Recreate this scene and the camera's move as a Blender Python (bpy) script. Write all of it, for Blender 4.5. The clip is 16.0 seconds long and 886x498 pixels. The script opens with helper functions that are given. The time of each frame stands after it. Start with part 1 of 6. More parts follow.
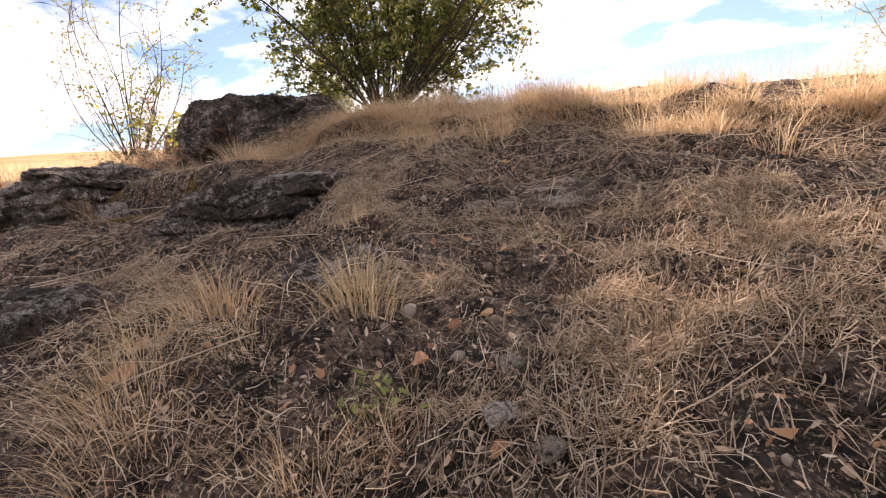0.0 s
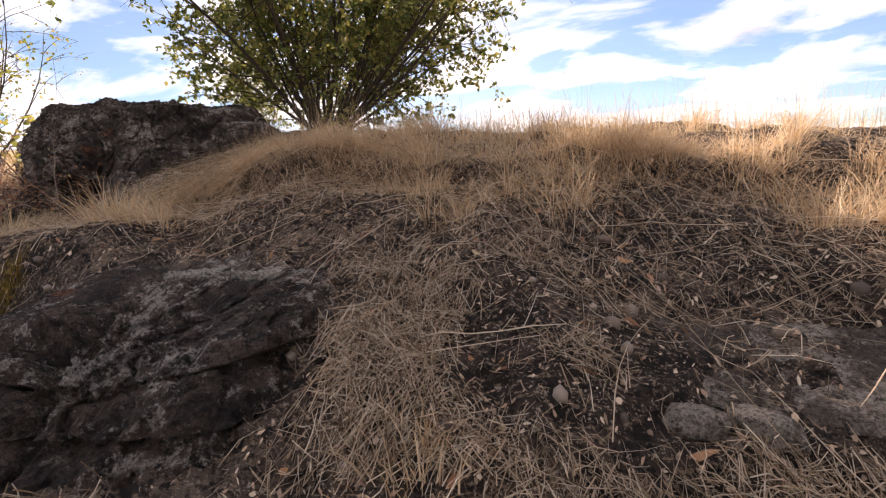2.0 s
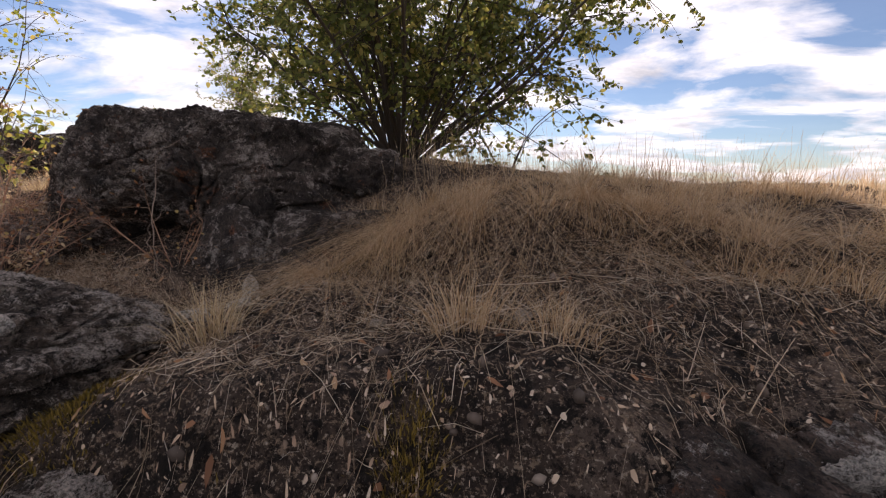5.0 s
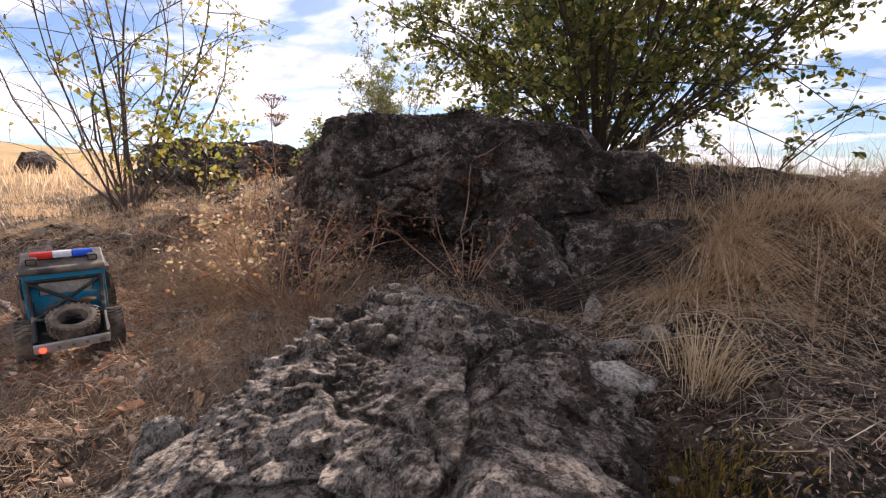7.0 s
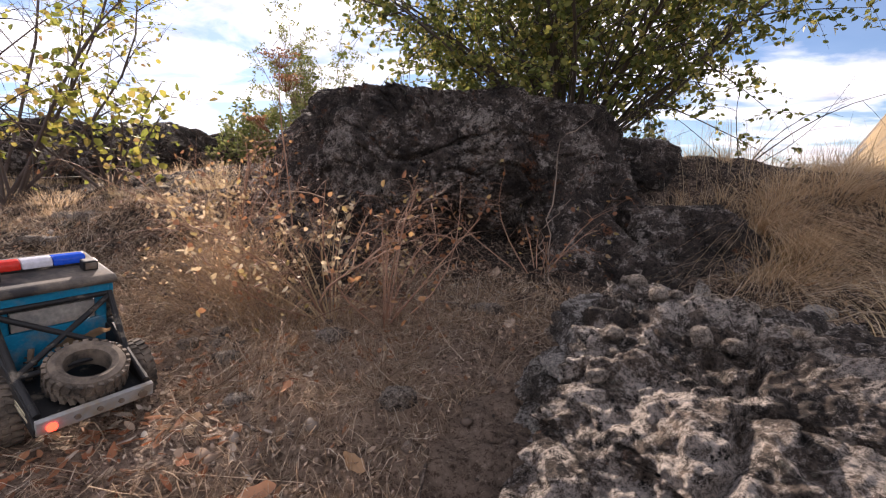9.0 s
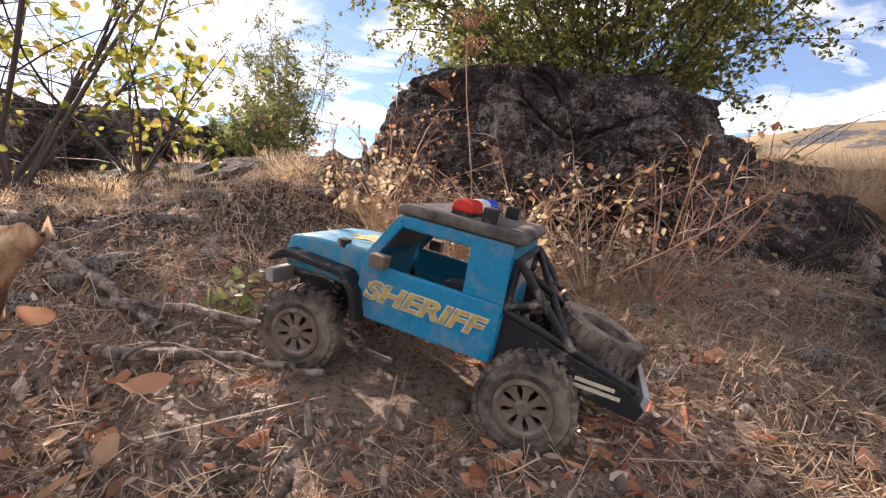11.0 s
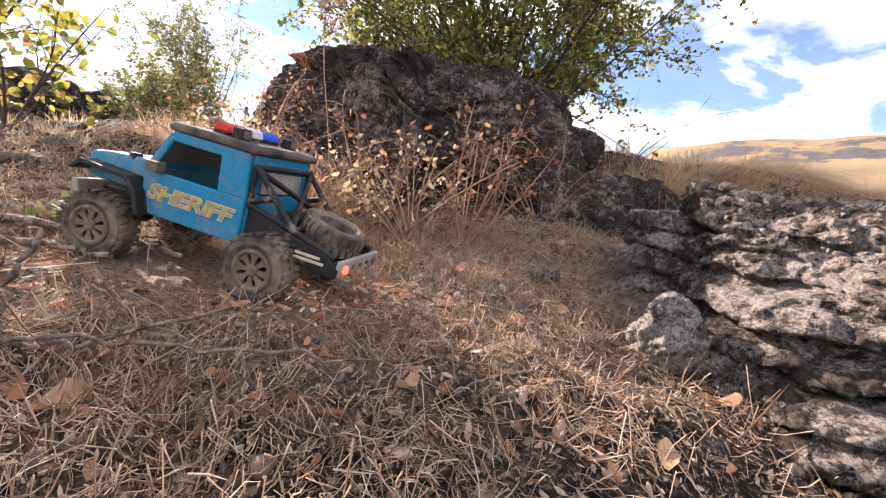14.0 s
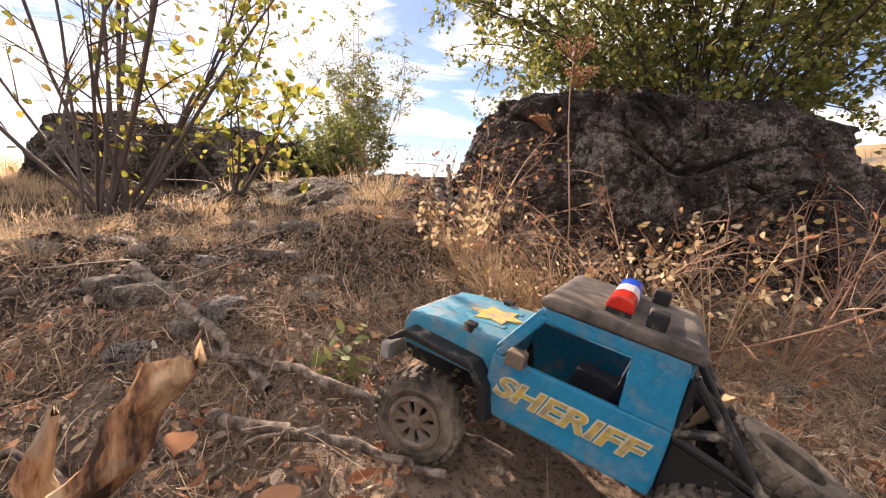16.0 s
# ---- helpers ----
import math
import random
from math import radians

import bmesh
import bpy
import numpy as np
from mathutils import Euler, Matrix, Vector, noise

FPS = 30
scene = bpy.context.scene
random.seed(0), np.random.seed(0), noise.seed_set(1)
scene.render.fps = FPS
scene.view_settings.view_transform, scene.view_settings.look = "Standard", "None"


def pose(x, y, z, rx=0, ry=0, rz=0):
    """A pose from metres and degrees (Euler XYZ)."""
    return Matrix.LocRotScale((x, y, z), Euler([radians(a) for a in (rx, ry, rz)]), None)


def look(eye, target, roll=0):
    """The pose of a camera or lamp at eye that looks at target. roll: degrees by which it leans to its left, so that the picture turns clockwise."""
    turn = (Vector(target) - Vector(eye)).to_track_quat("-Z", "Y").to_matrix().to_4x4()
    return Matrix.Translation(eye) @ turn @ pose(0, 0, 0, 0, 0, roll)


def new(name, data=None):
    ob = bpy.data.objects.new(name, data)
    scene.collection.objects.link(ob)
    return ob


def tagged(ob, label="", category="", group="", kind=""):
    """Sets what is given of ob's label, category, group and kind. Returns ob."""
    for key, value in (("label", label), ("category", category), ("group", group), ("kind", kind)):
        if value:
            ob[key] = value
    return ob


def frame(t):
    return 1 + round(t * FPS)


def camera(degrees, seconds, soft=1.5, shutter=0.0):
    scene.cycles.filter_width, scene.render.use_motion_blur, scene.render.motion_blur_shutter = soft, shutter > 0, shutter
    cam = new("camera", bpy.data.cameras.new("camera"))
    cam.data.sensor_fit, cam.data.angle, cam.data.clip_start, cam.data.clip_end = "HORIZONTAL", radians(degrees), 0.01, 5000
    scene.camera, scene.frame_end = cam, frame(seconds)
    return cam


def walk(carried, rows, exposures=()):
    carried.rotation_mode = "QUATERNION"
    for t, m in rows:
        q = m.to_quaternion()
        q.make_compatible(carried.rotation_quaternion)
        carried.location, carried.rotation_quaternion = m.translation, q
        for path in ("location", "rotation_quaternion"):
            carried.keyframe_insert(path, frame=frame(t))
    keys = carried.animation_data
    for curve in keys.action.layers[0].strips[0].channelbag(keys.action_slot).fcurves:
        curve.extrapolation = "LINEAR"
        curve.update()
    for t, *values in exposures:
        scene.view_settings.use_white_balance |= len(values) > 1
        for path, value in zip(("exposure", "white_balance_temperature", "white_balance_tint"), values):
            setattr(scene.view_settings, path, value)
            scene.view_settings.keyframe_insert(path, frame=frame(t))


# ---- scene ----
cam = camera(92.0, 16.0, 1.2)
PATH = [
    (0, (2.531, -0.27, -0.587), (1.542, 1.429, -0.954), -4.4),
    (0.5, (2.355, -0.025, -0.526), (1.367, 1.679, -0.875), -3.9),
    (1, (2.133, 0.202, -0.454), (1.162, 1.916, -0.797), -3.6),
    (1.5, (1.95, 0.284, -0.433), (1.101, 2.064, -0.766), -3.3),
    (2, (1.837, 0.321, -0.369), (1.187, 2.182, -0.708), -2.9),
    (2.5, (1.719, 0.327, -0.385), (1.29, 2.255, -0.699), -1.5),
    (3, (1.539, 0.237, -0.29), (1.262, 2.182, -0.662), -1.6),
    (3.2, (1.446, 0.193, -0.241), (1.213, 2.142, -0.623), -1.4),
    (5.3, (0.293, 0.408, -0.164), (-0.049, 2.36, -0.434), 0.9),
    (5.5, (0.191, 0.401, -0.161), (-0.18, 2.348, -0.425), 0.9),
    (6, (-0.107, 0.266, -0.129), (-0.482, 2.209, -0.414), 1.3),
    (6.5, (-0.349, 0.25, -0.159), (-0.826, 2.172, -0.439), 0.5),
    (7, (-0.591, 0.343, -0.136), (-1.148, 2.242, -0.421), -0.1),
    (7.5, (-0.795, 0.347, -0.148), (-1.367, 2.238, -0.458), -1.0),
    (8, (-0.978, 0.314, -0.174), (-1.505, 2.217, -0.491), -1.2),
    (8.2, (-1.045, 0.305, -0.168), (-1.475, 2.23, -0.5), -1.0),
    (10.3, (-1.917, 0.827, -0.318), (-1.555, 2.786, -0.495), -0.2),
    (10.5, (-2.033, 0.78, -0.333), (-1.655, 2.734, -0.522), 0.0),
    (11, (-2.279, 0.674, -0.338), (-1.866, 2.621, -0.538), 0.3),
    (11.5, (-2.463, 0.67, -0.293), (-2.056, 2.616, -0.503), 0.1),
    (12, (-2.427, 0.625, -0.346), (-2.003, 2.568, -0.561), 0.7),
    (12.5, (-2.202, 0.597, -0.389), (-1.719, 2.526, -0.594), 0.9),
    (13, (-2.12, 0.584, -0.397), (-1.527, 2.483, -0.604), 1.6),
    (13.5, (-2.08, 0.484, -0.422), (-1.41, 2.356, -0.639), 2.3),
    (14, (-2.033, 0.376, -0.451), (-1.349, 2.243, -0.666), 2.5),
    (14.5, (-2.041, 0.493, -0.441), (-1.398, 2.376, -0.641), 2.6),
    (15, (-2.129, 0.67, -0.362), (-1.639, 2.601, -0.542), 2.6),
    (15.5, (-2.274, 0.752, -0.299), (-1.96, 2.719, -0.471), 2.4),
    (16, (-2.368, 0.762, -0.243), (-2.23, 2.749, -0.419), 2.0),
]
walk(cam, [(t, look(eye, target, roll)) for t, eye, target, roll in PATH],
     [(0, 1.48, 6750, 22), (0.8, 1.38, 6750, 22), (1.5, 1.32, 6700, 22), (3, 1.06, 6650, 22), (5.5, 0.78, 6350, 22), (6.5, 0.92, 6250, 22), (7.4, 1.12, 6250, 22), (8, 1.07, 6250, 22), (10.5, 1.42, 6250, 22), (12, 1.44, 6250, 22), (13.5, 1.82, 6150, 22), (15, 1.72, 6550, 22), (16, 1.48, 7000, 22)])

# ---- light ----
SUN_AZ, SUN_EL = radians(22.6), radians(27.0)   # azimuth to the left of +y
sun_dir = Vector((-math.sin(SUN_AZ) * math.cos(SUN_EL), math.cos(SUN_AZ) * math.cos(SUN_EL), math.sin(SUN_EL)))
sun = new("sun", bpy.data.lights.new("sun", "SUN"))
sun.data.energy, sun.data.angle, sun.data.color = 5.0, radians(0.6), (1.0, 0.87, 0.70)
sun.matrix_world = look(sun_dir * 50, (0, 0, 0))
world = bpy.data.worlds.new("world")
scene.world = world
world.use_nodes = True
wn, wl = world.node_tree.nodes, world.node_tree.links


def wnode(kind, **inputs):
    n = wn.new(kind)
    for k, v in inputs.items():
        n.inputs[k].default_value = v
    return n


sky = wn.new("ShaderNodeTexSky")
sky.sky_type, sky.sun_disc, sky.sun_elevation, sky.sun_rotation = "NISHITA", False, SUN_EL, -SUN_AZ
sky.air_density, sky.dust_density, sky.ozone_density = 1.0, 0.12, 3.5
# broken cloud on a high flat sheet: the view direction is laid onto a plane overhead
coords = wn.new("ShaderNodeTexCoord")
parts_xyz = wn.new("ShaderNodeSeparateXYZ")
wl.new(coords.outputs["Generated"], parts_xyz.inputs[0])
lift = wn.new("ShaderNodeMath")
lift.operation = "MAXIMUM"
lift.inputs[1].default_value = 0.0
wl.new(parts_xyz.outputs[2], lift.inputs[0])
lift2 = wn.new("ShaderNodeMath")
lift2.operation = "ADD"
lift2.inputs[1].default_value = 0.16
wl.new(lift.outputs[0], lift2.inputs[0])
flat = wn.new("ShaderNodeCombineXYZ")
for axis in (0, 1):
    div = wn.new("ShaderNodeMath")
    div.operation = "DIVIDE"
    wl.new(parts_xyz.outputs[axis], div.inputs[0])
    wl.new(lift2.outputs[0], div.inputs[1])
    wl.new(div.outputs[0], flat.inputs[axis])
cloud_map = wn.new("ShaderNodeMapping")
cloud_map.inputs["Location"].default_value = (1.7, 0.35, 0)
cloud_map.inputs["Rotation"].default_value = (0, 0, radians(24))
cloud_map.inputs["Scale"].default_value = (1.0, 1.45, 1)
wl.new(flat.outputs[0], cloud_map.inputs[0])
cloud_noise = wnode("ShaderNodeTexNoise", Scale=1.15, Detail=10.0, Roughness=0.55, Distortion=0.35)
wl.new(cloud_map.outputs[0], cloud_noise.inputs["Vector"])
cloud_cover = wn.new("ShaderNodeValToRGB")
cloud_cover.color_ramp.elements[0].position, cloud_cover.color_ramp.elements[1].position = 0.44, 0.56
cloud_cover.color_ramp.elements[0].color = (0.05, 0.05, 0.05, 1)
wl.new(cloud_noise.outputs[0], cloud_cover.inputs[0])
cloud_tone = wnode("ShaderNodeTexNoise", Scale=1.9, Detail=6.0, Roughness=0.6)
wl.new(cloud_map.outputs[0], cloud_tone.inputs["Vector"])
tone_ramp = wn.new("ShaderNodeValToRGB")
tone_ramp.color_ramp.elements[0].position, tone_ramp.color_ramp.elements[0].color = 0.3, (6.2, 6.3, 6.5, 1)
tone_ramp.color_ramp.elements[1].position, tone_ramp.color_ramp.elements[1].color = 0.58, (13.0, 12.7, 12.2, 1)
wl.new(cloud_tone.outputs[0], tone_ramp.inputs[0])
sky_mix = wn.new("ShaderNodeMix")
sky_mix.data_type = "RGBA"
wl.new(cloud_cover.outputs[0], sky_mix.inputs[0])
wl.new(sky.outputs[0], sky_mix.inputs[6])
wl.new(tone_ramp.outputs[0], sky_mix.inputs[7])
wl.new(sky_mix.outputs[2], wn["Background"].inputs[0])
wn["Background"].inputs[1].default_value = 0.06


# ---- materials ----
def material(name, rough=0.85, metal=0.0):
    m = bpy.data.materials.new(name)
    m.use_nodes = True
    nt = m.node_tree
    b = nt.nodes["Principled BSDF"]
    b.inputs["Roughness"].default_value, b.inputs["Metallic"].default_value = rough, metal
    b.inputs["Specular IOR Level"].default_value = 0.3
    return m, nt, b


def tex(nt, scale, detail=6.0, rough=0.6, kind="NOISE", distort=0.0, offset=(0, 0, 0), stretch=(1, 1, 1), space="Object"):
    c = nt.nodes.new("ShaderNodeTexCoord")
    mp = nt.nodes.new("ShaderNodeMapping")
    mp.inputs["Location"].default_value, mp.inputs["Scale"].default_value = offset, stretch
    nt.links.new(c.outputs[space], mp.inputs[0])
    n = nt.nodes.new("ShaderNodeTexNoise" if kind == "NOISE" else "ShaderNodeTexVoronoi")
    n.inputs["Scale"].default_value = scale
    if kind == "NOISE":
        n.inputs["Detail"].default_value, n.inputs["Roughness"].default_value, n.inputs["Distortion"].default_value = detail, rough, distort
    nt.links.new(mp.outputs[0], n.inputs["Vector"])
    return n.outputs[0]


def ramp(nt, source, *stops):
    r = nt.nodes.new("ShaderNodeValToRGB")
    e = r.color_ramp.elements
    while len(e) < len(stops):
        e.new(0.5)
    for el, (pos, col) in zip(e, stops):
        el.position, el.color = pos, (*col, 1) if len(col) == 3 else col
    nt.links.new(source, r.inputs[0])
    return r.outputs[0]


def blend(nt, fac, a, b, mode="MIX"):
    m = nt.nodes.new("ShaderNodeMix")
    m.data_type, m.blend_type = "RGBA", mode
    for socket, value in ((m.inputs[0], fac), (m.inputs[6], a), (m.inputs[7], b)):
        if isinstance(value, (int, float)):
            socket.default_value = value
        elif isinstance(value, tuple):
            socket.default_value = (*value, 1)
        else:
            nt.links.new(value, socket)
    return m.outputs[2]


def bump(nt, b, source, strength, distance):
    n = nt.nodes.new("ShaderNodeBump")
    n.inputs["Strength"].default_value, n.inputs["Distance"].default_value = strength, distance
    nt.links.new(source, n.inputs["Height"])
    nt.links.new(n.outputs[0], b.inputs["Normal"])


BLACK, WHITE = (0, 0, 0), (1, 1, 1)


def plus(nt, a, b, weight):
    m = nt.nodes.new("ShaderNodeMath")
    m.operation, m.inputs[2].default_value = "MULTIPLY_ADD", 0.0
    nt.links.new(b, m.inputs[0])
    m.inputs[1].default_value = weight
    nt.links.new(a, m.inputs[2])
    return m.outputs[0]


def soil_material():
    m, nt, b = material("dusty soil", 0.95)
    base = ramp(nt, tex(nt, 3.2, 9, 0.7), (0.34, (0.020, 0.013, 0.010)), (0.5, (0.085, 0.058, 0.043)), (0.66, (0.26, 0.19, 0.143)))
    litter = ramp(nt, tex(nt, 60, 6, 0.75, stretch=(1, 1.8, 1)), (0.54, BLACK), (0.59, WHITE))
    col = blend(nt, litter, base, (0.40, 0.29, 0.20))
    chip = ramp(nt, tex(nt, 110, 4, 0.7, offset=(6, 2, 0)), (0.585, BLACK), (0.62, WHITE))
    col = blend(nt, chip, col, (0.58, 0.47, 0.36))
    dark = ramp(nt, tex(nt, 24, 9, 0.78, offset=(3, 1, 0)), (0.44, WHITE), (0.49, BLACK))
    col = blend(nt, dark, col, (0.022, 0.015, 0.011))
    # pale dust on the trodden track past the ledge, brightened further as painted sunlight
    place = nt.nodes.new("ShaderNodeTexCoord")
    oval = nt.nodes.new("ShaderNodeMapping")
    oval.inputs["Location"].default_value, oval.inputs["Scale"].default_value = (1.95 / 1.9, -1.40 / 0.8, 0), (1 / 1.9, 1 / 0.8, 0)
    nt.links.new(place.outputs["Object"], oval.inputs[0])
    reach = nt.nodes.new("ShaderNodeVectorMath")
    reach.operation = "LENGTH"
    nt.links.new(oval.outputs[0], reach.inputs[0])
    dusty = ramp(nt, plus(nt, tex(nt, 14, 10, 0.8, offset=(7, 7, 0)), reach.outputs[1], 0.6), (0.66, (0.80,) * 3), (1.12, BLACK))
    col = blend(nt, dusty, col, (0.62, 0.455, 0.335))
    crumb = ramp(nt, tex(nt, 90, 7, 0.8, offset=(8, 3, 0)), (0.41, (0.36, 0.32, 0.30)), (0.50, WHITE))
    col = blend(nt, 1.0, col, crumb, "MULTIPLY")
    # far off the litter gives way to a sheet of dry golden grass
    c = nt.nodes.new("ShaderNodeTexCoord")
    ln = nt.nodes.new("ShaderNodeVectorMath")
    ln.operation = "LENGTH"
    nt.links.new(c.outputs["Object"], ln.inputs[0])
    far = nt.nodes.new("ShaderNodeMapRange")
    far.inputs[1].default_value, far.inputs[2].default_value = 5.0, 9.0
    nt.links.new(ln.outputs[1], far.inputs[0])
    grass = ramp(nt, tex(nt, 0.35, 9, 0.7), (0.32, (0.30, 0.19, 0.075)), (0.52, (0.46, 0.31, 0.13)), (0.7, (0.52, 0.40, 0.22)))
    outcrop = ramp(nt, tex(nt, 0.028, 8, 0.62, offset=(2, 0, 0)), (0.515, BLACK), (0.54, WHITE))
    stone = ramp(nt, tex(nt, 0.2, 8, 0.7), (0.3, (0.030, 0.030, 0.032)), (0.7, (0.11, 0.105, 0.10)))
    veryfar = nt.nodes.new("ShaderNodeMapRange")
    veryfar.inputs[1].default_value, veryfar.inputs[2].default_value = 120.0, 200.0
    nt.links.new(ln.outputs[1], veryfar.inputs[0])
    mul = nt.nodes.new("ShaderNodeMath")
    mul.operation = "MULTIPLY"
    nt.links.new(outcrop, mul.inputs[0])
    nt.links.new(veryfar.outputs[0], mul.inputs[1])
    heath = ramp(nt, tex(nt, 0.03, 9, 0.7, offset=(4, 4, 0)), (0.35, (0.16, 0.115, 0.06)), (0.65, (0.29, 0.205, 0.105)))
    grass = blend(nt, veryfar.outputs[0], grass, heath)
    grass = blend(nt, mul.outputs[0], grass, stone)
    col = blend(nt, far.outputs[0], col, grass)
    nt.links.new(col, b.inputs["Base Color"])
    bump(nt, b, tex(nt, 60, 12, 0.85), 1.0, 0.05)
    return m


def rock_material(name, dark, mid, lichen, cover, pitted=0.435, rusty=0.60):
    """Weathered stone: broad tone, ragged pale crusts that gather in patches, grey-green and black lichen, rust and
    painted shade of pits.
    """
    m, nt, b = material(name, 0.92)
    base = ramp(nt, tex(nt, 11, 12, 0.8), (0.40, dark), (0.62, mid))
    patch = tex(nt, 4.5, 8, 0.68, offset=(5, 1, 8))
    broad = ramp(nt, patch, (0.38, (0.45,) * 3), (0.60, WHITE))
    base = blend(nt, 1.0, base, broad, "MULTIPLY")
    rust = ramp(nt, tex(nt, 5, 10, 0.75, offset=(9, 3, 5)), (rusty, BLACK), (rusty + 0.05, (0.85,) * 3))
    base = blend(nt, rust, base, (0.22, 0.085, 0.035))
    spread = plus(nt, tex(nt, 26, 15, 0.86, offset=(2, 5, 3)), patch, 0.55)
    crust = ramp(nt, spread, (cover + 0.275, BLACK), (cover + 0.315, WHITE))
    col = blend(nt, crust, base, lichen)
    blotch = ramp(nt, tex(nt, 7, 12, 0.8, offset=(1, 8, 6)), (0.62, BLACK), (0.66, (0.8,) * 3))
    col = blend(nt, blotch, col, tuple(c * 0.9 for c in lichen))
    green = ramp(nt, tex(nt, 15, 14, 0.85, offset=(7, 1, 4)), (0.57, BLACK), (0.60, (0.8,) * 3))
    col = blend(nt, green, col, (lichen[0] * 0.52, lichen[1] * 0.56, lichen[2] * 0.50))
    fleck = ramp(nt, tex(nt, 85, 6, 0.75, offset=(4, 2, 1)), (0.60, BLACK), (0.64, (0.8,) * 3))
    fleck = blend(nt, 1.0, fleck, ramp(nt, patch, (0.46, BLACK), (0.58, WHITE)), "MULTIPLY")
    col = blend(nt, fleck, col, tuple(min(0.72, c * 1.2) for c in lichen))
    soot = ramp(nt, tex(nt, 9, 14, 0.84, offset=(6, 6, 2)), (0.565, BLACK), (0.60, (0.9,) * 3))
    col = blend(nt, soot, col, tuple(c * 0.5 for c in dark))
    # near-black specks put the shade of small pits into the colour
    pit_shade = ramp(nt, tex(nt, 46, 12, 0.82, offset=(1, 7, 2)), (pitted, WHITE), (pitted + 0.03, BLACK))
    col = blend(nt, pit_shade, col, tuple(c * 0.3 for c in dark))
    grit = ramp(nt, tex(nt, 150, 9, 0.85, offset=(3, 3, 9)), (0.42, (0.30, 0.28, 0.26)), (0.50, (0.95,) * 3), (0.60, (1.5, 1.48, 1.45)))
    col = blend(nt, 1.0, col, grit, "MULTIPLY")
    nt.links.new(col, b.inputs["Base Color"])
    bump(nt, b, tex(nt, 60, 15, 0.88, offset=(1, 7, 2)), 1.0, 0.05)
    return m


def plant_material(name, *stops, see=0.35, rough=0.7):
    """Leaf and straw: the tone varies from piece to piece, and some light passes through."""
    m, nt, b = material(name, rough)
    g = nt.nodes.new("ShaderNodeNewGeometry")
    col = ramp(nt, g.outputs["Random Per Island"], *stops)
    nt.links.new(col, b.inputs["Base Color"])
    t = nt.nodes.new("ShaderNodeBsdfTranslucent")
    nt.links.new(col, t.inputs[0])
    mix = nt.nodes.new("ShaderNodeMixShader")
    mix.inputs[0].default_value = see
    nt.links.new(b.outputs[0], mix.inputs[1])
    nt.links.new(t.outputs[0], mix.inputs[2])
    nt.links.new(mix.outputs[0], nt.nodes["Material Output"].inputs[0])
    return m


def worn(name, colour, dust=(0.30, 0.25, 0.19), cover=0.5, rough=0.5, metal=0.0, scale=14, soft=0.16):
    """Paint, plastic, rubber or metal under a coat of trail dust."""
    m, nt, b = material(name, rough, metal)
    film = ramp(nt, tex(nt, scale, 8, 0.65), (cover, BLACK), (cover + soft, WHITE))
    grain = ramp(nt, tex(nt, 160, 4, 0.6), (0.35, (0.82, 0.82, 0.82)), (0.65, WHITE))
    col = blend(nt, film, colour, dust)
    col = blend(nt, 1.0, col, grain, "MULTIPLY")
    nt.links.new(col, b.inputs["Base Color"])
    r = ramp(nt, film, (0.0, (rough,) * 3), (1.0, (0.95,) * 3))
    nt.links.new(r, b.inputs["Roughness"])
    bump(nt, b, tex(nt, 220, 4, 0.6), 0.15, 0.001)
    return m


SOIL = soil_material()
BASALT = rock_material("lichened basalt", (0.032, 0.024, 0.020), (0.20, 0.155, 0.13), (0.42, 0.37, 0.33), 0.525, 0.42, 0.575)
LEDGE = rock_material("pale lichened rock", (0.055, 0.041, 0.032), (0.36, 0.275, 0.215), (0.60, 0.52, 0.455), 0.495, 0.42, 0.64)
DIM = rock_material("weathered dark ledge", (0.026, 0.018, 0.015), (0.213, 0.144, 0.11), (0.46, 0.41, 0.37), 0.525, 0.425, 0.585)
PALE = rock_material("whitish stone", (0.14, 0.115, 0.095), (0.44, 0.375, 0.32), (0.64, 0.59, 0.53), 0.50, 0.40, 0.68)
DUSTY = rock_material("dusty stone", (0.13, 0.098, 0.076), (0.30, 0.235, 0.185), (0.46, 0.39, 0.325), 0.53, 0.38, 0.70)
STRAW = plant_material("straw", (0.0, (0.15, 0.10, 0.065)), (0.3, (0.48, 0.355, 0.24)), (0.65, (0.72, 0.585, 0.44)), (1.0, (0.86, 0.765, 0.63)), see=0.5)
LATESTRAW = plant_material("broken straw", (0.0, (0.20, 0.13, 0.08)), (0.4, (0.52, 0.38, 0.255)), (0.75, (0.70, 0.54, 0.385)), (1.0, (0.84, 0.70, 0.54)), see=0.45)
GRASS = plant_material("dry golden grass", (0.0, (0.42, 0.27, 0.14)), (0.5, (0.62, 0.44, 0.265)), (1.0, (0.76, 0.61, 0.43)), see=0.55)
PALEGRASS = plant_material("pale dry grass", (0.0, (0.42, 0.29, 0.15)), (0.5, (0.60, 0.45, 0.265)), (1.0, (0.74, 0.60, 0.41)), see=0.35)
TWIG = plant_material("grey twig", (0.0, (0.11, 0.078, 0.06)), (0.6, (0.25, 0.19, 0.15)), (1.0, (0.42, 0.34, 0.27)), see=0.0)
BARK = plant_material("dark bark", (0.0, (0.030, 0.024, 0.019)), (1.0, (0.085, 0.066, 0.05)), see=0.0)
GREEN = plant_material("shrub leaf", (0.0, (0.075, 0.10, 0.026)), (0.5, (0.15, 0.175, 0.045)), (0.82, (0.28, 0.27, 0.07)), (1.0, (0.40, 0.33, 0.10)), see=0.45, rough=0.5)
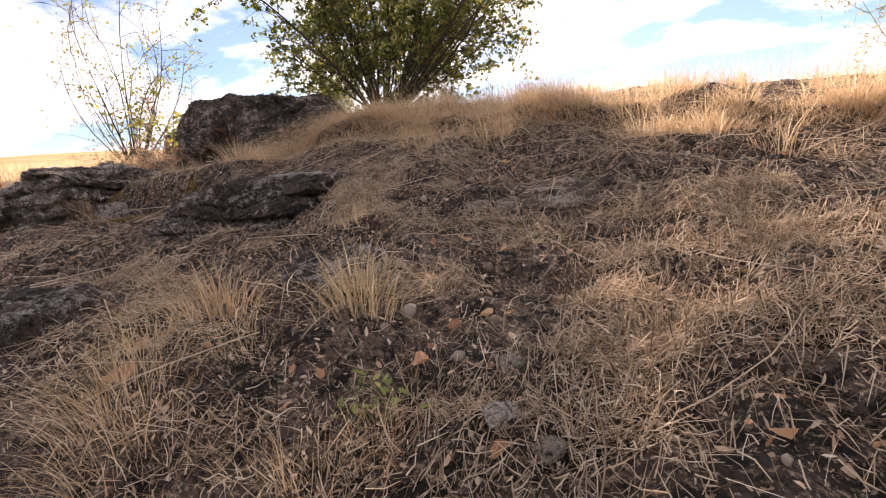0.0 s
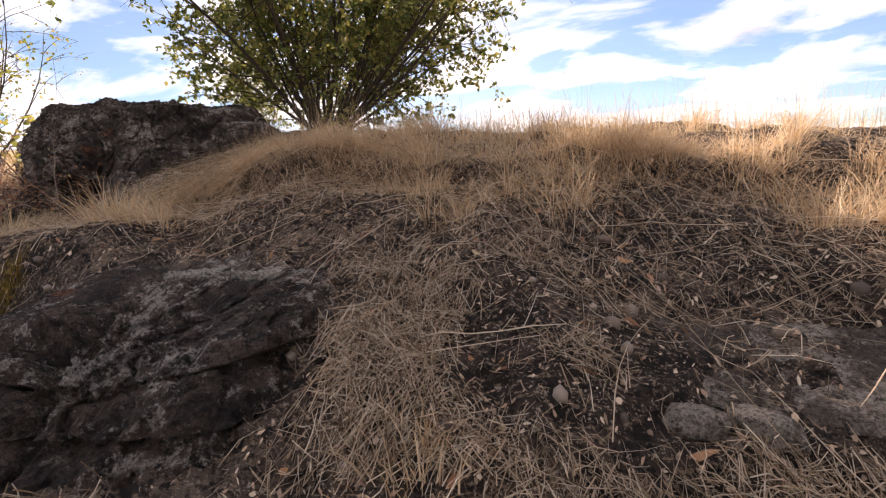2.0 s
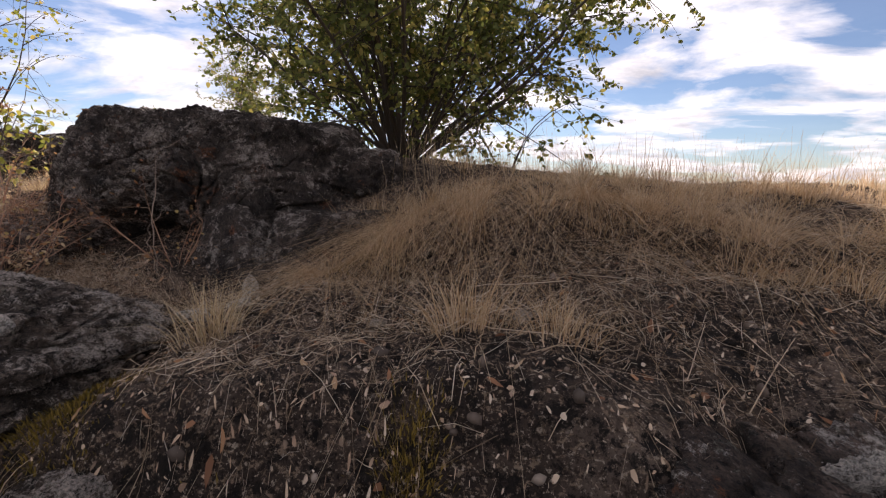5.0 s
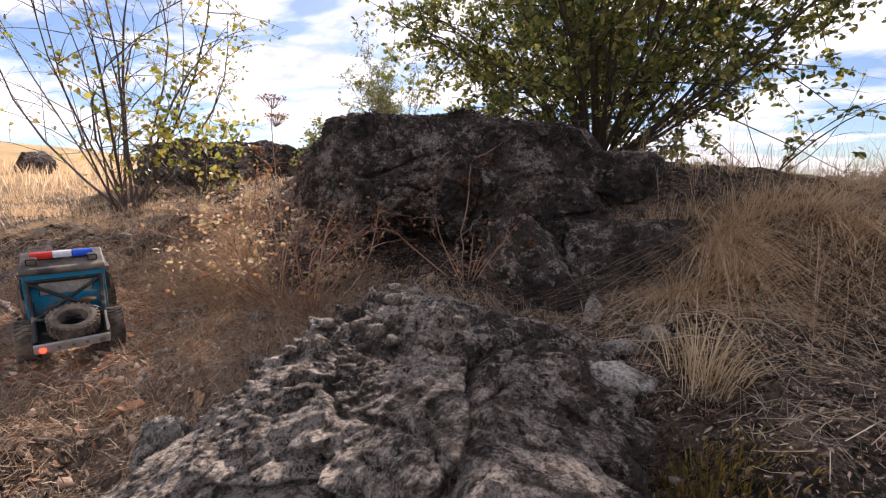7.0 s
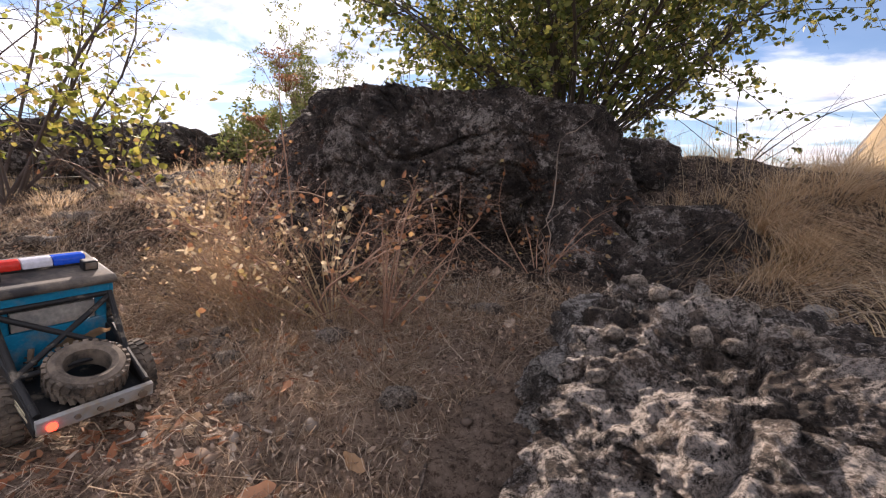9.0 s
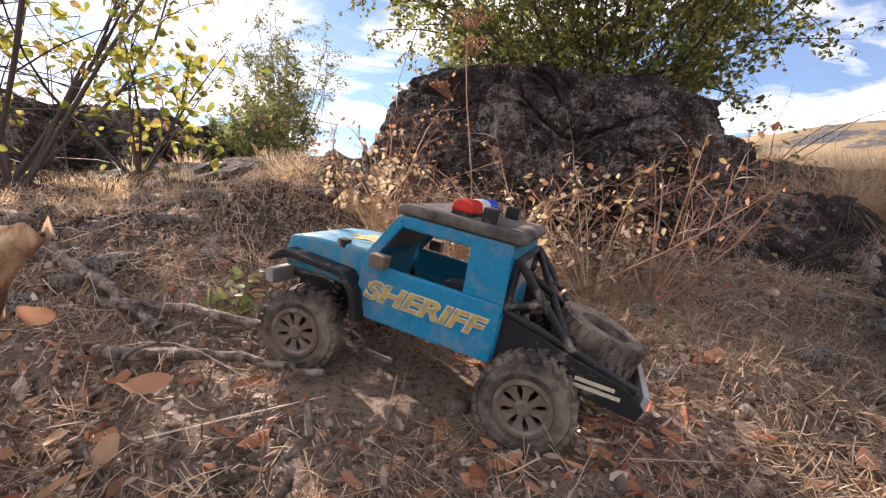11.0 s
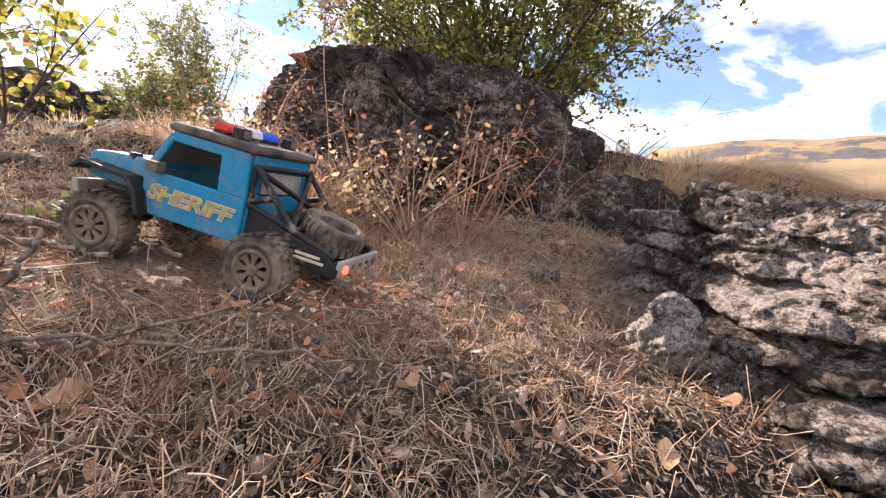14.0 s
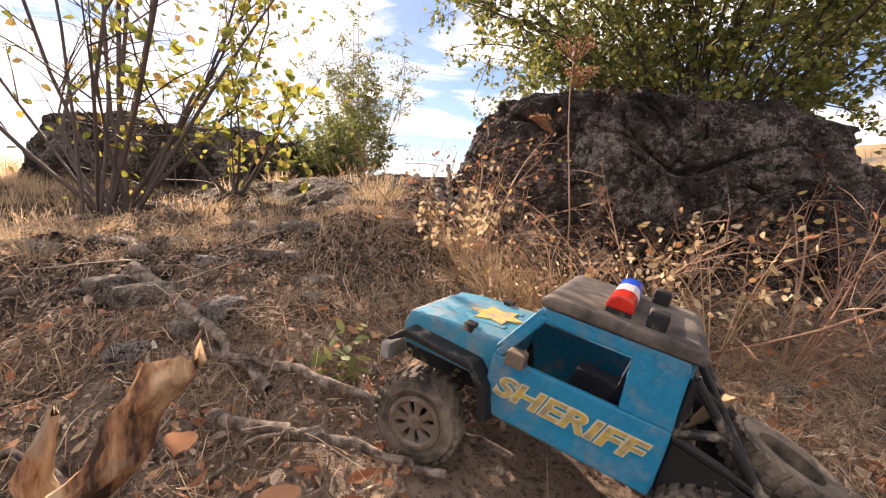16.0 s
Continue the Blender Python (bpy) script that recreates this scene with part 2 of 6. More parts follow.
YELLOW = plant_material("turning leaf", (0.0, (0.14, 0.17, 0.035)), (0.4, (0.29, 0.30, 0.06)), (0.75, (0.46, 0.40, 0.08)), (1.0, (0.27, 0.17, 0.08)), see=0.5, rough=0.5)
SAGEBRUSH = plant_material("pale sage leaf", (0.0, (0.30, 0.29, 0.15)), (0.5, (0.44, 0.41, 0.22)), (1.0, (0.60, 0.52, 0.30)), see=0.45)
SAGE = plant_material("sage leaf", (0.0, (0.12, 0.15, 0.045)), (0.5, (0.22, 0.245, 0.08)), (1.0, (0.36, 0.34, 0.13)), see=0.4)
BROWN = plant_material("fallen leaf", (0.0, (0.16, 0.075, 0.04)), (0.45, (0.30, 0.145, 0.075)), (0.75, (0.42, 0.23, 0.12)), (0.9, (0.46, 0.30, 0.17)), (1.0, (0.50, 0.40, 0.27)), see=0.25)
LEAFRED = plant_material("reddish fallen leaf", (0.0, (0.30, 0.11, 0.05)), (0.5, (0.42, 0.19, 0.095)), (1.0, (0.52, 0.28, 0.16)), see=0.3)
DRYLEAF = plant_material("bleached leaf", (0.0, (0.36, 0.25, 0.17)), (0.5, (0.52, 0.40, 0.29)), (1.0, (0.68, 0.58, 0.47)), see=0.25)
AUTUMN = plant_material("withered leaf", (0.0, (0.20, 0.10, 0.06)), (0.35, (0.36, 0.16, 0.075)), (0.6, (0.46, 0.26, 0.12)), (0.8, (0.42, 0.32, 0.11)), (1.0, (0.42, 0.29, 0.17)), see=0.4)
SAPBARK = plant_material("dull purple-grey bark", (0.0, (0.045, 0.035, 0.032)), (0.6, (0.11, 0.085, 0.075)), (1.0, (0.20, 0.16, 0.14)), see=0.0)
REDTWIG = plant_material("reddish twig", (0.0, (0.14, 0.075, 0.05)), (0.5, (0.33, 0.185, 0.12)), (1.0, (0.56, 0.39, 0.27)), see=0.0)


# ---- meshes from arrays ----
def mesh_object(name, verts, faces, mat, smooth=False):
    """One mesh from an array of corners and an array of faces that all have the same number of corners."""
    verts, faces = np.asarray(verts, np.float32).reshape(-1, 3), np.asarray(faces, np.int32)
    me = bpy.data.meshes.new(name)
    n, k = faces.shape
    me.vertices.add(len(verts))
    me.vertices.foreach_set("co", verts.ravel())
    me.loops.add(n * k)
    me.loops.foreach_set("vertex_index", faces.ravel())
    me.polygons.add(n)
    me.polygons.foreach_set("loop_start", np.arange(0, n * k, k, dtype=np.int32))
    me.polygons.foreach_set("loop_total", np.full(n, k, np.int32))
    me.update(calc_edges=True)
    me.materials.append(mat)
    if smooth:
        me.shade_smooth()
    return new(name, me)


def under(ob, parent):
    ob.parent = parent
    return ob


def part(name, bm, mat, parent, label=""):
    """Links a bmesh as one mesh object under a thing or a part."""
    me = bpy.data.meshes.new(name)
    bm.to_mesh(me)
    bm.free()
    me.materials.append(mat)
    ob = new(name, me)
    ob.parent = parent
    return tagged(ob, label)


def ribbons(points, widths, side):
    """Flat strips: points (n, k, 3), widths (n, k), side (n, 3), the way across each strip."""
    n, k, _ = points.shape
    off = side[:, None, :] * widths[:, :, None] * 0.5
    verts = np.stack([points - off, points + off], 2).reshape(n, 2 * k, 3)
    base = (np.arange(n) * 2 * k)[:, None]
    quads = []
    for i in range(k - 1):
        a = 2 * i
        quads.append(np.stack([base + a, base + a + 1, base + a + 3, base + a + 2], -1)[:, 0])
    return verts.reshape(-1, 3), np.concatenate(quads)


def tubes(points, radii, sides=4):
    """Tapered round stems: points (n, k, 3), radii (n, k)."""
    n, k, _ = points.shape
    along = np.gradient(points, axis=1)
    along /= np.linalg.norm(along, axis=2, keepdims=True) + 1e-9
    ref = np.where(np.abs(along[..., 2:3]) > 0.9, np.array([1.0, 0, 0]), np.array([0, 0, 1.0]))
    u = np.cross(along, ref)
    u /= np.linalg.norm(u, axis=2, keepdims=True) + 1e-9
    v = np.cross(along, u)
    ang = np.arange(sides) * 2 * np.pi / sides
    ring = points[:, :, None] + radii[:, :, None, None] * (u[:, :, None] * np.cos(ang)[:, None] + v[:, :, None] * np.sin(ang)[:, None])
    verts = ring.reshape(-1, 3)
    idx = np.arange(n * k * sides).reshape(n, k, sides)
    nxt = np.roll(idx, -1, axis=2)
    quads = np.stack([idx[:, :-1], nxt[:, :-1], nxt[:, 1:], idx[:, 1:]], -1).reshape(-1, 4)
    return verts, quads


def leaf_cards(centres, length, width, rng, droop=0.3, upright=0.0):
    """Small leaves folded along the midrib: a stalk end, two sides and a tip."""
    n = len(centres)
    d = rng.normal(size=(n, 3))
    d[:, 2] = d[:, 2] * 0.7 - droop + upright
    d /= np.linalg.norm(d, axis=1, keepdims=True)
    s = np.cross(d, rng.normal(size=(n, 3)))
    s /= np.linalg.norm(s, axis=1, keepdims=True) + 1e-9
    up = np.cross(s, d)
    ln = (length * rng.uniform(0.65, 1.25, n))[:, None]
    wd = (width * rng.uniform(0.7, 1.2, n))[:, None]
    a = centres
    tip = centres + d * ln
    m1 = centres + d * ln * 0.28 + s * wd * 0.45 + up * wd * 0.14
    m2 = centres + d * ln * 0.28 - s * wd * 0.45 + up * wd * 0.14
    k1 = centres + d * ln * 0.68 + s * wd * 0.36 + up * wd * 0.10
    k2 = centres + d * ln * 0.68 - s * wd * 0.36 + up * wd * 0.10
    verts = np.stack([a, m1, k1, tip, k2, m2], 1).reshape(-1, 3)
    base = (np.arange(n) * 6)[:, None]
    quads = np.concatenate([base + np.array([0, 1, 2, 3]), base + np.array([0, 3, 4, 5])])
    return verts, quads


# ---- ground ----
GX = np.array([-4.0, -2.6, -1.8, -1.0, -0.2, 0.6, 1.4, 2.2, 3.2])
GY = np.array([-1.0, 0.3, 1.0, 1.5, 2.0, 2.6, 3.2, 4.5, 8.0])
GZ = np.array([
    [-.80, -.92, -.95, -1.0, -1.0, -1.05, -1.05, -1.0, -.95],
    [-.75, -.78, -.81, -.85, -.80, -.85, -.85, -.88, -.84],
    [-.66, -.64, -.67, -.74, -.62, -.62, -.63, -.70, -.72],
    [-.56, -.54, -.63, -.62, -.53, -.47, -.46, -.54, -.60],
    [-.42, -.40, -.54, -.52, -.52, -.36, -.37, -.40, -.48],
    [-.34, -.23, -.36, -.30, -.17, -.14, -.20, -.24, -.33],
    [-.22, -.08, -.12, -.07, .02, -.08, -.13, -.16, -.26],
    [-.05, .02, .02, .02, .02, -.08, -.12, -.16, -.24],
    [.30, .20, .10, 0, -.12, -.24, -.28, -.32, -.36]])


def spline_weights(knots, v):
    """Monotone smooth steps between the knots."""
    v = np.clip(v, knots[0], knots[-1])
    i = np.clip(np.searchsorted(knots, v) - 1, 0, len(knots) - 2)
    return i, (v - knots[i]) / (knots[i + 1] - knots[i])


def coarse(x, y):
    def cubic(p0, p1, p2, p3, t):
        return p1 + 0.5 * t * (p2 - p0 + t * (2 * p0 - 5 * p1 + 4 * p2 - p3 + t * (3 * (p1 - p2) + p3 - p0)))
    i, u = spline_weights(GX, x)
    j, v = spline_weights(GY, y)
    row = []
    for dj in (-1, 0, 1, 2):
        jj = np.clip(j + dj, 0, len(GY) - 1)
        row.append(cubic(*[GZ[jj, np.clip(i + di, 0, len(GX) - 1)] for di in (-1, 0, 1, 2)], u))
    return cubic(*row, v)


def far_height(x, y):
    """The land past the hillside: a golden field that climbs to one side, a valley and a bare hill to the other."""
    r = np.hypot(x + 1, y)
    az = np.degrees(np.arctan2(-(x + 1), y))
    field = np.exp(-((az - 65) / 30) ** 2) * 4.3
    flank = 1 / (1 + np.exp(np.clip((az + 42.6) / 0.9, -60, 60)))
    hill = flank * (9.0 + 0.25 * np.sin((az + 47) * 0.62) + 0.12 * np.sin(az * 1.7)) * np.clip(1 - (-60 - az) / 90, 0.3, 1)
    el = field * np.clip(r / 60, 0, 1) ** 0.6 + hill * np.clip((r - 60) / 240, 0, 1) - 1.2 * np.clip(r / 25, 0, 1) * np.exp(-((az + 30) / 50) ** 2)
    return np.tan(np.radians(el)) * np.minimum(r, 420)


def brow_line(x):
    return 1.87 + 0.06 * np.clip(x - 0.6, 0, 1) + 0.07 * np.sin(x * 3.1) + 0.06 * np.sin(x * 7.7 + 1) - 0.12 * np.clip(x - 1.6, 0, 2)


def height(x, y):
    x, y = np.asarray(x, float), np.asarray(y, float)
    near = coarse(x, y)
    # the eroded bank under the grass, and a lower step before it
    d = y - brow_line(x)
    near = near + (0.06 + 0.07 * np.exp(-((x - 0.4) / 1.0) ** 2)) / (1 + np.exp(-d / 0.02)) * np.exp(-(np.maximum(d, 0) / 0.5) ** 2) / (1 + np.exp(-(x + 0.25) / 0.12))
    d = y - 0.99 - 0.05 * np.sin(5 * x)
    near = near + 0.10 * np.tanh(d / 0.05) * np.exp(-(d / 0.35) ** 2) / (1 + np.exp(-(x + 0.4) / 0.06)) / (1 + np.exp((x - 0.75) / 0.1))
    # the truck's front wheels stand on a slight rise
    near = near + 0.02 * np.exp(-((x + 2.33) / 0.16) ** 2 - ((y - 1.38) / 0.16) ** 2)
    # a lump of soil and rubble by the boulder's foot
    near = near + 0.09 * np.exp(-((x + 2.52) / 0.24) ** 2 - ((y - 2.16) / 0.16) ** 2)
    out = np.hypot(np.maximum(np.abs(x + 0.4) - 3.6, 0), np.maximum(np.abs(y - 3.5) - 4.5, 0))
    w = np.clip(out / 8, 0, 1)
    return near * (1 - w) + w * (far_height(x, y) - 0.1)


def spaced(lo, hi, step, reach):
    """Even steps over the near ground, then wider and wider ones out to the horizon."""
    d, a, b = step, lo, hi
    left, right = [], []
    while b < reach:
        d *= 1.15
        a, b = a - d, b + d
        left.append(a)
        right.append(b)
    return np.array(left[::-1] + list(np.arange(lo, hi, step)) + right)


xs, ys = spaced(-4.0, 3.6, 0.014, 2500), spaced(-0.4, 3.4, 0.014, 2500)
GXX, GYY = np.meshgrid(xs, ys)
GROUND = height(GXX, GYY)
bumps = np.zeros_like(GROUND)
for j in range(len(ys)):
    for i in range(len(xs)):
        x, y = xs[i], ys[j]
        if -6 < x < 6 and -2 < y < 7:
            n1 = noise.noise(Vector((x * 2.3, y * 2.3, 1.7)))
            n2 = noise.noise(Vector((x * 7.1, y * 7.1, 5.3)))
            n3 = noise.noise(Vector((x * 19.0, y * 19.0, 9.1)))
            n4 = noise.noise(Vector((x * 43.0, y * 43.0, 2.1)))
            bumps[j, i] = 0.05 * n1 + 0.036 * n2 + 0.018 * n3 + 0.009 * n4 - 0.05 * max(0.0, n2) * max(0.0, n3)
fade = np.clip((6 - np.abs(GXX)) / 2, 0, 1) * np.clip((GYY + 2) / 1, 0, 1) * np.clip((7 - GYY) / 2, 0, 1)
# the wheel track in which the toy truck stands is trodden smooth
track = np.exp(-(((GXX + 2.20) / 0.35) ** 2 + ((GYY - 1.28) / 0.26) ** 2))
GROUND += bumps * fade * (1 - 0.8 * track)


def surface(x, y):
    """The height of the finished ground."""
    x, y = np.asarray(x, float), np.asarray(y, float)
    i = np.clip(np.searchsorted(xs, x) - 1, 0, len(xs) - 2)
    j = np.clip(np.searchsorted(ys, y) - 1, 0, len(ys) - 2)
    u, v = (x - xs[i]) / (xs[i + 1] - xs[i]), (y - ys[j]) / (ys[j + 1] - ys[j])
    return (GROUND[j, i] * (1 - u) + GROUND[j, i + 1] * u) * (1 - v) + (GROUND[j + 1, i] * (1 - u) + GROUND[j + 1, i + 1] * u) * v


idx = np.arange(len(xs) * len(ys)).reshape(len(ys), len(xs))
ground = mesh_object("ground", np.stack([GXX, GYY, GROUND], -1), np.stack([idx[:-1, :-1], idx[:-1, 1:], idx[1:, 1:], idx[1:, :-1]], -1).reshape(-1, 4), SOIL, True)
tagged(ground, "dry dusty hillside of bare soil and trampled straw", "ground", kind="structure")


# ---- rocks ----
def rock(name, label, at, size, mat, turn=0.0, boxy=3.0, lumps=0.1, seed=1, detail=5, tilt=(0, 0), cuts=14, undercut=0.0, hollow=None, grooves=(), pits=0, category="rock", group=""):
    """A weathered block: a rounded box, chipped by random planes, then roughened at three scales."""
    rng = random.Random(seed)
    bm = bmesh.new()
    bmesh.ops.create_icosphere(bm, subdivisions=detail, radius=1)
    planes = []
    for _ in range(cuts):
        n = Vector((rng.gauss(0, 1), rng.gauss(0, 1), rng.gauss(0, 0.8))).normalized()
        planes.append((n, rng.uniform(0.74, 1.0) * math.sqrt((n.x * size[0]) ** 2 + (n.y * size[1]) ** 2 + (n.z * size[2]) ** 2)))
    off = Vector((seed * 7.3, seed * 3.1, seed * 5.7))
    small = min(size)
    fine = min(1.0, 0.17 / small)
    cups = [(Vector((rng.gauss(0, 0.6), rng.gauss(-0.3, 0.5), rng.uniform(0.35, 1))).normalized(), rng.uniform(0.06, 0.13)) for _ in range(pits)]
    for v in bm.verts:
        d = v.co.copy()
        k = (abs(d.x) ** boxy + abs(d.y) ** boxy + abs(d.z) ** boxy) ** (-1 / boxy)
        p = Vector((d.x * size[0], d.y * size[1], d.z * size[2])) * k
        for n, c in planes:
            over = p.dot(n) - c
            if over > 0:
                p -= n * over * 0.9
        if undercut and p.z < 0:
            s = 1 - undercut * min(1.0, -p.z / size[2])
            p.x, p.y = p.x * s, p.y * s
        if hollow:
            away = (p - Vector(hollow[0])).length / hollow[1]
            p.y += hollow[2] * math.exp(-away ** 2)
        for n, c, deep in grooves:
            gap = (p.dot(Vector(n)) - c + 0.05 * noise.noise(p * 5 + off)) / 0.022
            p -= d * deep * math.exp(-gap ** 2)
        for c, wide in cups:
            p -= d * 0.22 * wide * max(size) * math.exp(-((d - c).length / wide) ** 4)
        q = p / small
        split = abs(noise.noise(q * 2.7 + off * 3))
        seam = abs(noise.noise(q * 6.1 + off * 4))
        p -= d * small * lumps * (4.0 * max(0.0, 0.10 - split) + 2.6 * fine * max(0.0, 0.12 - seam)) * 2.2
        crack = abs(noise.noise(q * 1.6 + off * 2))
        p += d * small * lumps * (noise.noise(q * 1.1 + off) * 1.4 + noise.noise(q * 2.9 + off) * 0.9 + noise.noise(q * 6.5 + off) * 0.5
                                  + fine * (noise.noise(q * 15 + off) * 0.38 + noise.noise(q * 34 + off) * 0.26) - 0.9 * max(0.0, 0.12 - crack) * 6)
        v.co = p
    me = bpy.data.meshes.new(name)
    bm.to_mesh(me)
    bm.free()
    me.materials.append(mat)
    me.shade_smooth()
    ob = tagged(new(name, me), label, category, group)
    ob.matrix_world = Matrix.Translation(at) @ Euler((radians(tilt[0]), radians(tilt[1]), radians(turn))).to_matrix().to_4x4()
    return ob


def unit(n):
    return np.array(n, float) / np.linalg.norm(n)


def massif(name, label, at, lobes, mat, detail=7, sharp=26, rough=1.0, seed=1, chips=8, strata=0.0, hollow=None, pits=0.0, crack=2.2, category="rock", group=""):
    """A rock of one or more facetted lobes about a common middle: each lobe is bounded by planes (nx, ny, nz, distance), random chips
    break its edges, and the surface is cracked, layered, pitted and roughened at several scales."""
    rg = random.Random(seed)
    bm = bmesh.new()
    bmesh.ops.create_icosphere(bm, subdivisions=detail, radius=1)
    d = np.array([v.co for v in bm.verts])
    reach = np.zeros(len(d))
    for planes in lobes:
        faces = [(unit(p[:3]), p[3] / np.linalg.norm(p[:3])) for p in planes]
        total = sum(np.maximum(d @ n / c, 0) ** sharp for n, c in faces)
        hull = d * (total ** (-1 / sharp))[:, None]
        for _ in range(chips):
            n = unit((rg.gauss(0, 1), rg.gauss(-0.3, 1), rg.gauss(0.3, 0.8)))
            total = total + np.maximum(d @ n / ((hull @ n).max() * rg.uniform(0.86, 0.97)), 0) ** sharp
        reach = np.maximum(reach, total ** (-1 / sharp))
    p = d * reach[:, None]
    if hollow:
        (hx, hy, hz), wide, tall, deep = hollow
        p[:, 1] += deep * np.exp(-((p[:, 0] - hx) / wide) ** 4 - ((p[:, 2] - hz) / tall) ** 4) * (p[:, 1] < hy)
    off = Vector((seed * 7.3, seed * 3.1, seed * 5.7))
    for v, q, w in zip(bm.verts, p, d):
        q, w = Vector(q), Vector(w)
        if strata:
            k = q.z / strata + 0.9 * noise.noise(q * 2.1 + off) + 0.25 * noise.noise(q * 9 + off)
            step = k - math.floor(k)
            proud = min(1.0, step * 5) * min(1.0, (1 - step) * 2.2)
            cell = noise.noise(Vector((q.x * 4, q.y * 4, math.floor(k) * 3.7)) + off)
            q += Vector((w.x, w.y, 0)) * strata * (0.55 * proud + 0.7 * cell - 0.35)
            q.z += strata * 0.35 * (min(1.0, max(0.0, (step - 0.35) / 0.3)) - step) * max(0.0, w.z)
        a = abs(noise.noise(q * crack + off * 2))
        b = abs(noise.noise(q * crack * 2.6 + off * 3))
        e = noise.noise(q * 3.4 + off) * 0.024 + noise.noise(q * 9 + off) * 0.018 + noise.noise(q * 23 + off) * 0.013 + noise.noise(q * 55 + off) * 0.009 + noise.noise(q * 110 + off) * 0.005
        block = math.floor(2.5 * noise.noise(q * 5.3 + off * 5)) * 0.012
        e += block - 0.040 * max(0.0, 1 - a / 0.045) - 0.018 * max(0.0, 1 - b / 0.06)
        if pits and w.z > 0.1:
            e -= pits * max(0.0, 1 - noise.voronoi(q * 15 + off)[0][0] / 0.36) ** 0.5 * max(0.0, noise.noise(q * 3 + off * 7) + 0.15)
        v.co = q + w * e * rough
    me = bpy.data.meshes.new(name)
    bm.to_mesh(me)
    bm.free()
    me.materials.append(mat)
    me.shade_smooth()
    ob = tagged(new(name, me), label, category, group)
    ob.matrix_world = Matrix.Translation(at)
    return ob


massif("boulder", "large dark lichen-spotted basalt boulder below the shrub", (-1.25, 2.62, -0.15), [
    [(.05, -.08, 1, .385), (0, -.86, .5, .475), (0, -1, 0, .52), (-.75, -.62, .2, .735), (-.95, .2, .2, .94), (-.6, -.2, .77, .76), (0, 1, .15, .62), (1, -.2, .1, .35), (0, 0, -1, .5), (0.15, -.75, -.66, .44)],
    [(.1, -.1, 1, .385), (.55, -.1, .83, .655), (.93, -.1, .35, .81), (.55, -.8, .2, .61), (.1, -.97, .25, .50), (-.8, -.5, .3, .16), (0, 0, -1, .45), (0, -.8, -.6, .51), (0, 1, .1, .64)],
], BASALT, detail=8, seed=11, chips=9, rough=1.25, hollow=((-0.02, 0.1, -0.36), 0.30, 0.22, 0.22), category="boulder")
massif("rock", "dark flat-faced slab leaning under the boulder", (-0.70, 2.10, -0.50), [
    [(-.25, -.85, .45, .12), (.72, -.1, .69, .13), (-1, .1, 0, .26), (0, 0, -1, .3), (0, 1, 0, .3), (-.2, 0, 1, .27), (.9, -.4, 0, .40)],
], BASALT, detail=6, seed=5, chips=3, rough=0.55)
massif("rock", "dark mossy rock beside the leaning slab", (-0.34, 2.20, -0.38), [
    [(-.2, -.8, .55, .14), (.6, -.3, .7, .15), (-1, 0, 0, .26), (0, 0, -1, .25), (0, 1, 0, .3), (0, 0, 1, .10), (1, 0, 0, .26)],
], BASALT, detail=6, seed=6, chips=5, rough=0.8)
massif("rock", "broken dark rubble at the boulder's foot", (-1.86, 2.12, -0.44), [
    [(-.2, -.8, .55, .13), (.6, -.3, .7, .14), (-1, 0, .2, .20), (0, 0, -1, .2), (0, 1, 0, .2), (0, 0, 1, .12), (1, 0, 0, .22)],
], BASALT, detail=6, seed=8, chips=8)
ledge = massif("rock", "broad pale lichened ledge of rough layered rock", (-0.88, 1.08, -0.62), [
    [(-.25, -.2, .95, .235), (.3, .1, .95, .245), (-.92, -.1, .35, .37), (0, -1, .25, .47), (.1, .9, .4, .46), (1, 0, .3, .44), (0, 0, -1, .3), (-.6, -.7, .3, .50), (-.75, .66, .1, .22)],
], LEDGE, detail=8, seed=21, chips=12, rough=1.35, strata=0.07, pits=0.03, category="ledge")
massif("rock", "pale weathered block at the end of the ledge", (-1.02, 1.30, -0.57), [
    [(-.75, .66, .1, .10), (.75, -.66, 0, .12), (-.66, -.75, 0, .15), (.66, .75, 0, .17), (0, 0, 1, .125), (0, 0, -1, .15), (-.6, -.2, .75, .14)],
], PALE, detail=6, seed=24, chips=7, rough=0.8, strata=0.06)
massif("rock", "low lichened shelf running down from the ledge", (-1.06, 0.72, -0.78), [
    [(-.2, -.1, .97, .11), (-.9, -.2, .35, .27), (0, -1, .3, .25), (0, 1, .2, .3), (1, 0, 0, .4), (0, 0, -1, .2)],
], LEDGE, detail=7, seed=23, chips=10, rough=1.4, strata=0.05, pits=0.02)
rock("rock", "dark rock half sunk beside the boulder", (-0.38, 2.72, -0.10), (0.27, 0.22, 0.14), BASALT, seed=7)
massif("rock", "dark flat-topped rock set in the slope", (1.02, 0.80, -0.76), [
    [(0, -.18, 1, .16), (1, -.3, .2, .31), (0, -.8, .6, .17), (0, -1, 0, .29), (-1, 0, .2, .36), (0, 1, 0, .34), (0, 0, -1, .2), (.7, -.7, .2, .30)],
], DIM, detail=8, seed=31, chips=10, rough=1.4, strata=0.06, pits=0.02)
massif("rock", "flat layered grey rock lying in the rut", (2.12, 1.06, -0.75), [
    [(0, -.3, 1, .07), (1, -.2, .2, .20), (0, -1, .3, .10), (-1, -.1, .2, .20), (0, 1, 0, .12), (0, 0, -1, .1)],
], DUSTY, detail=6, seed=37, chips=6, rough=0.7, strata=0.028)
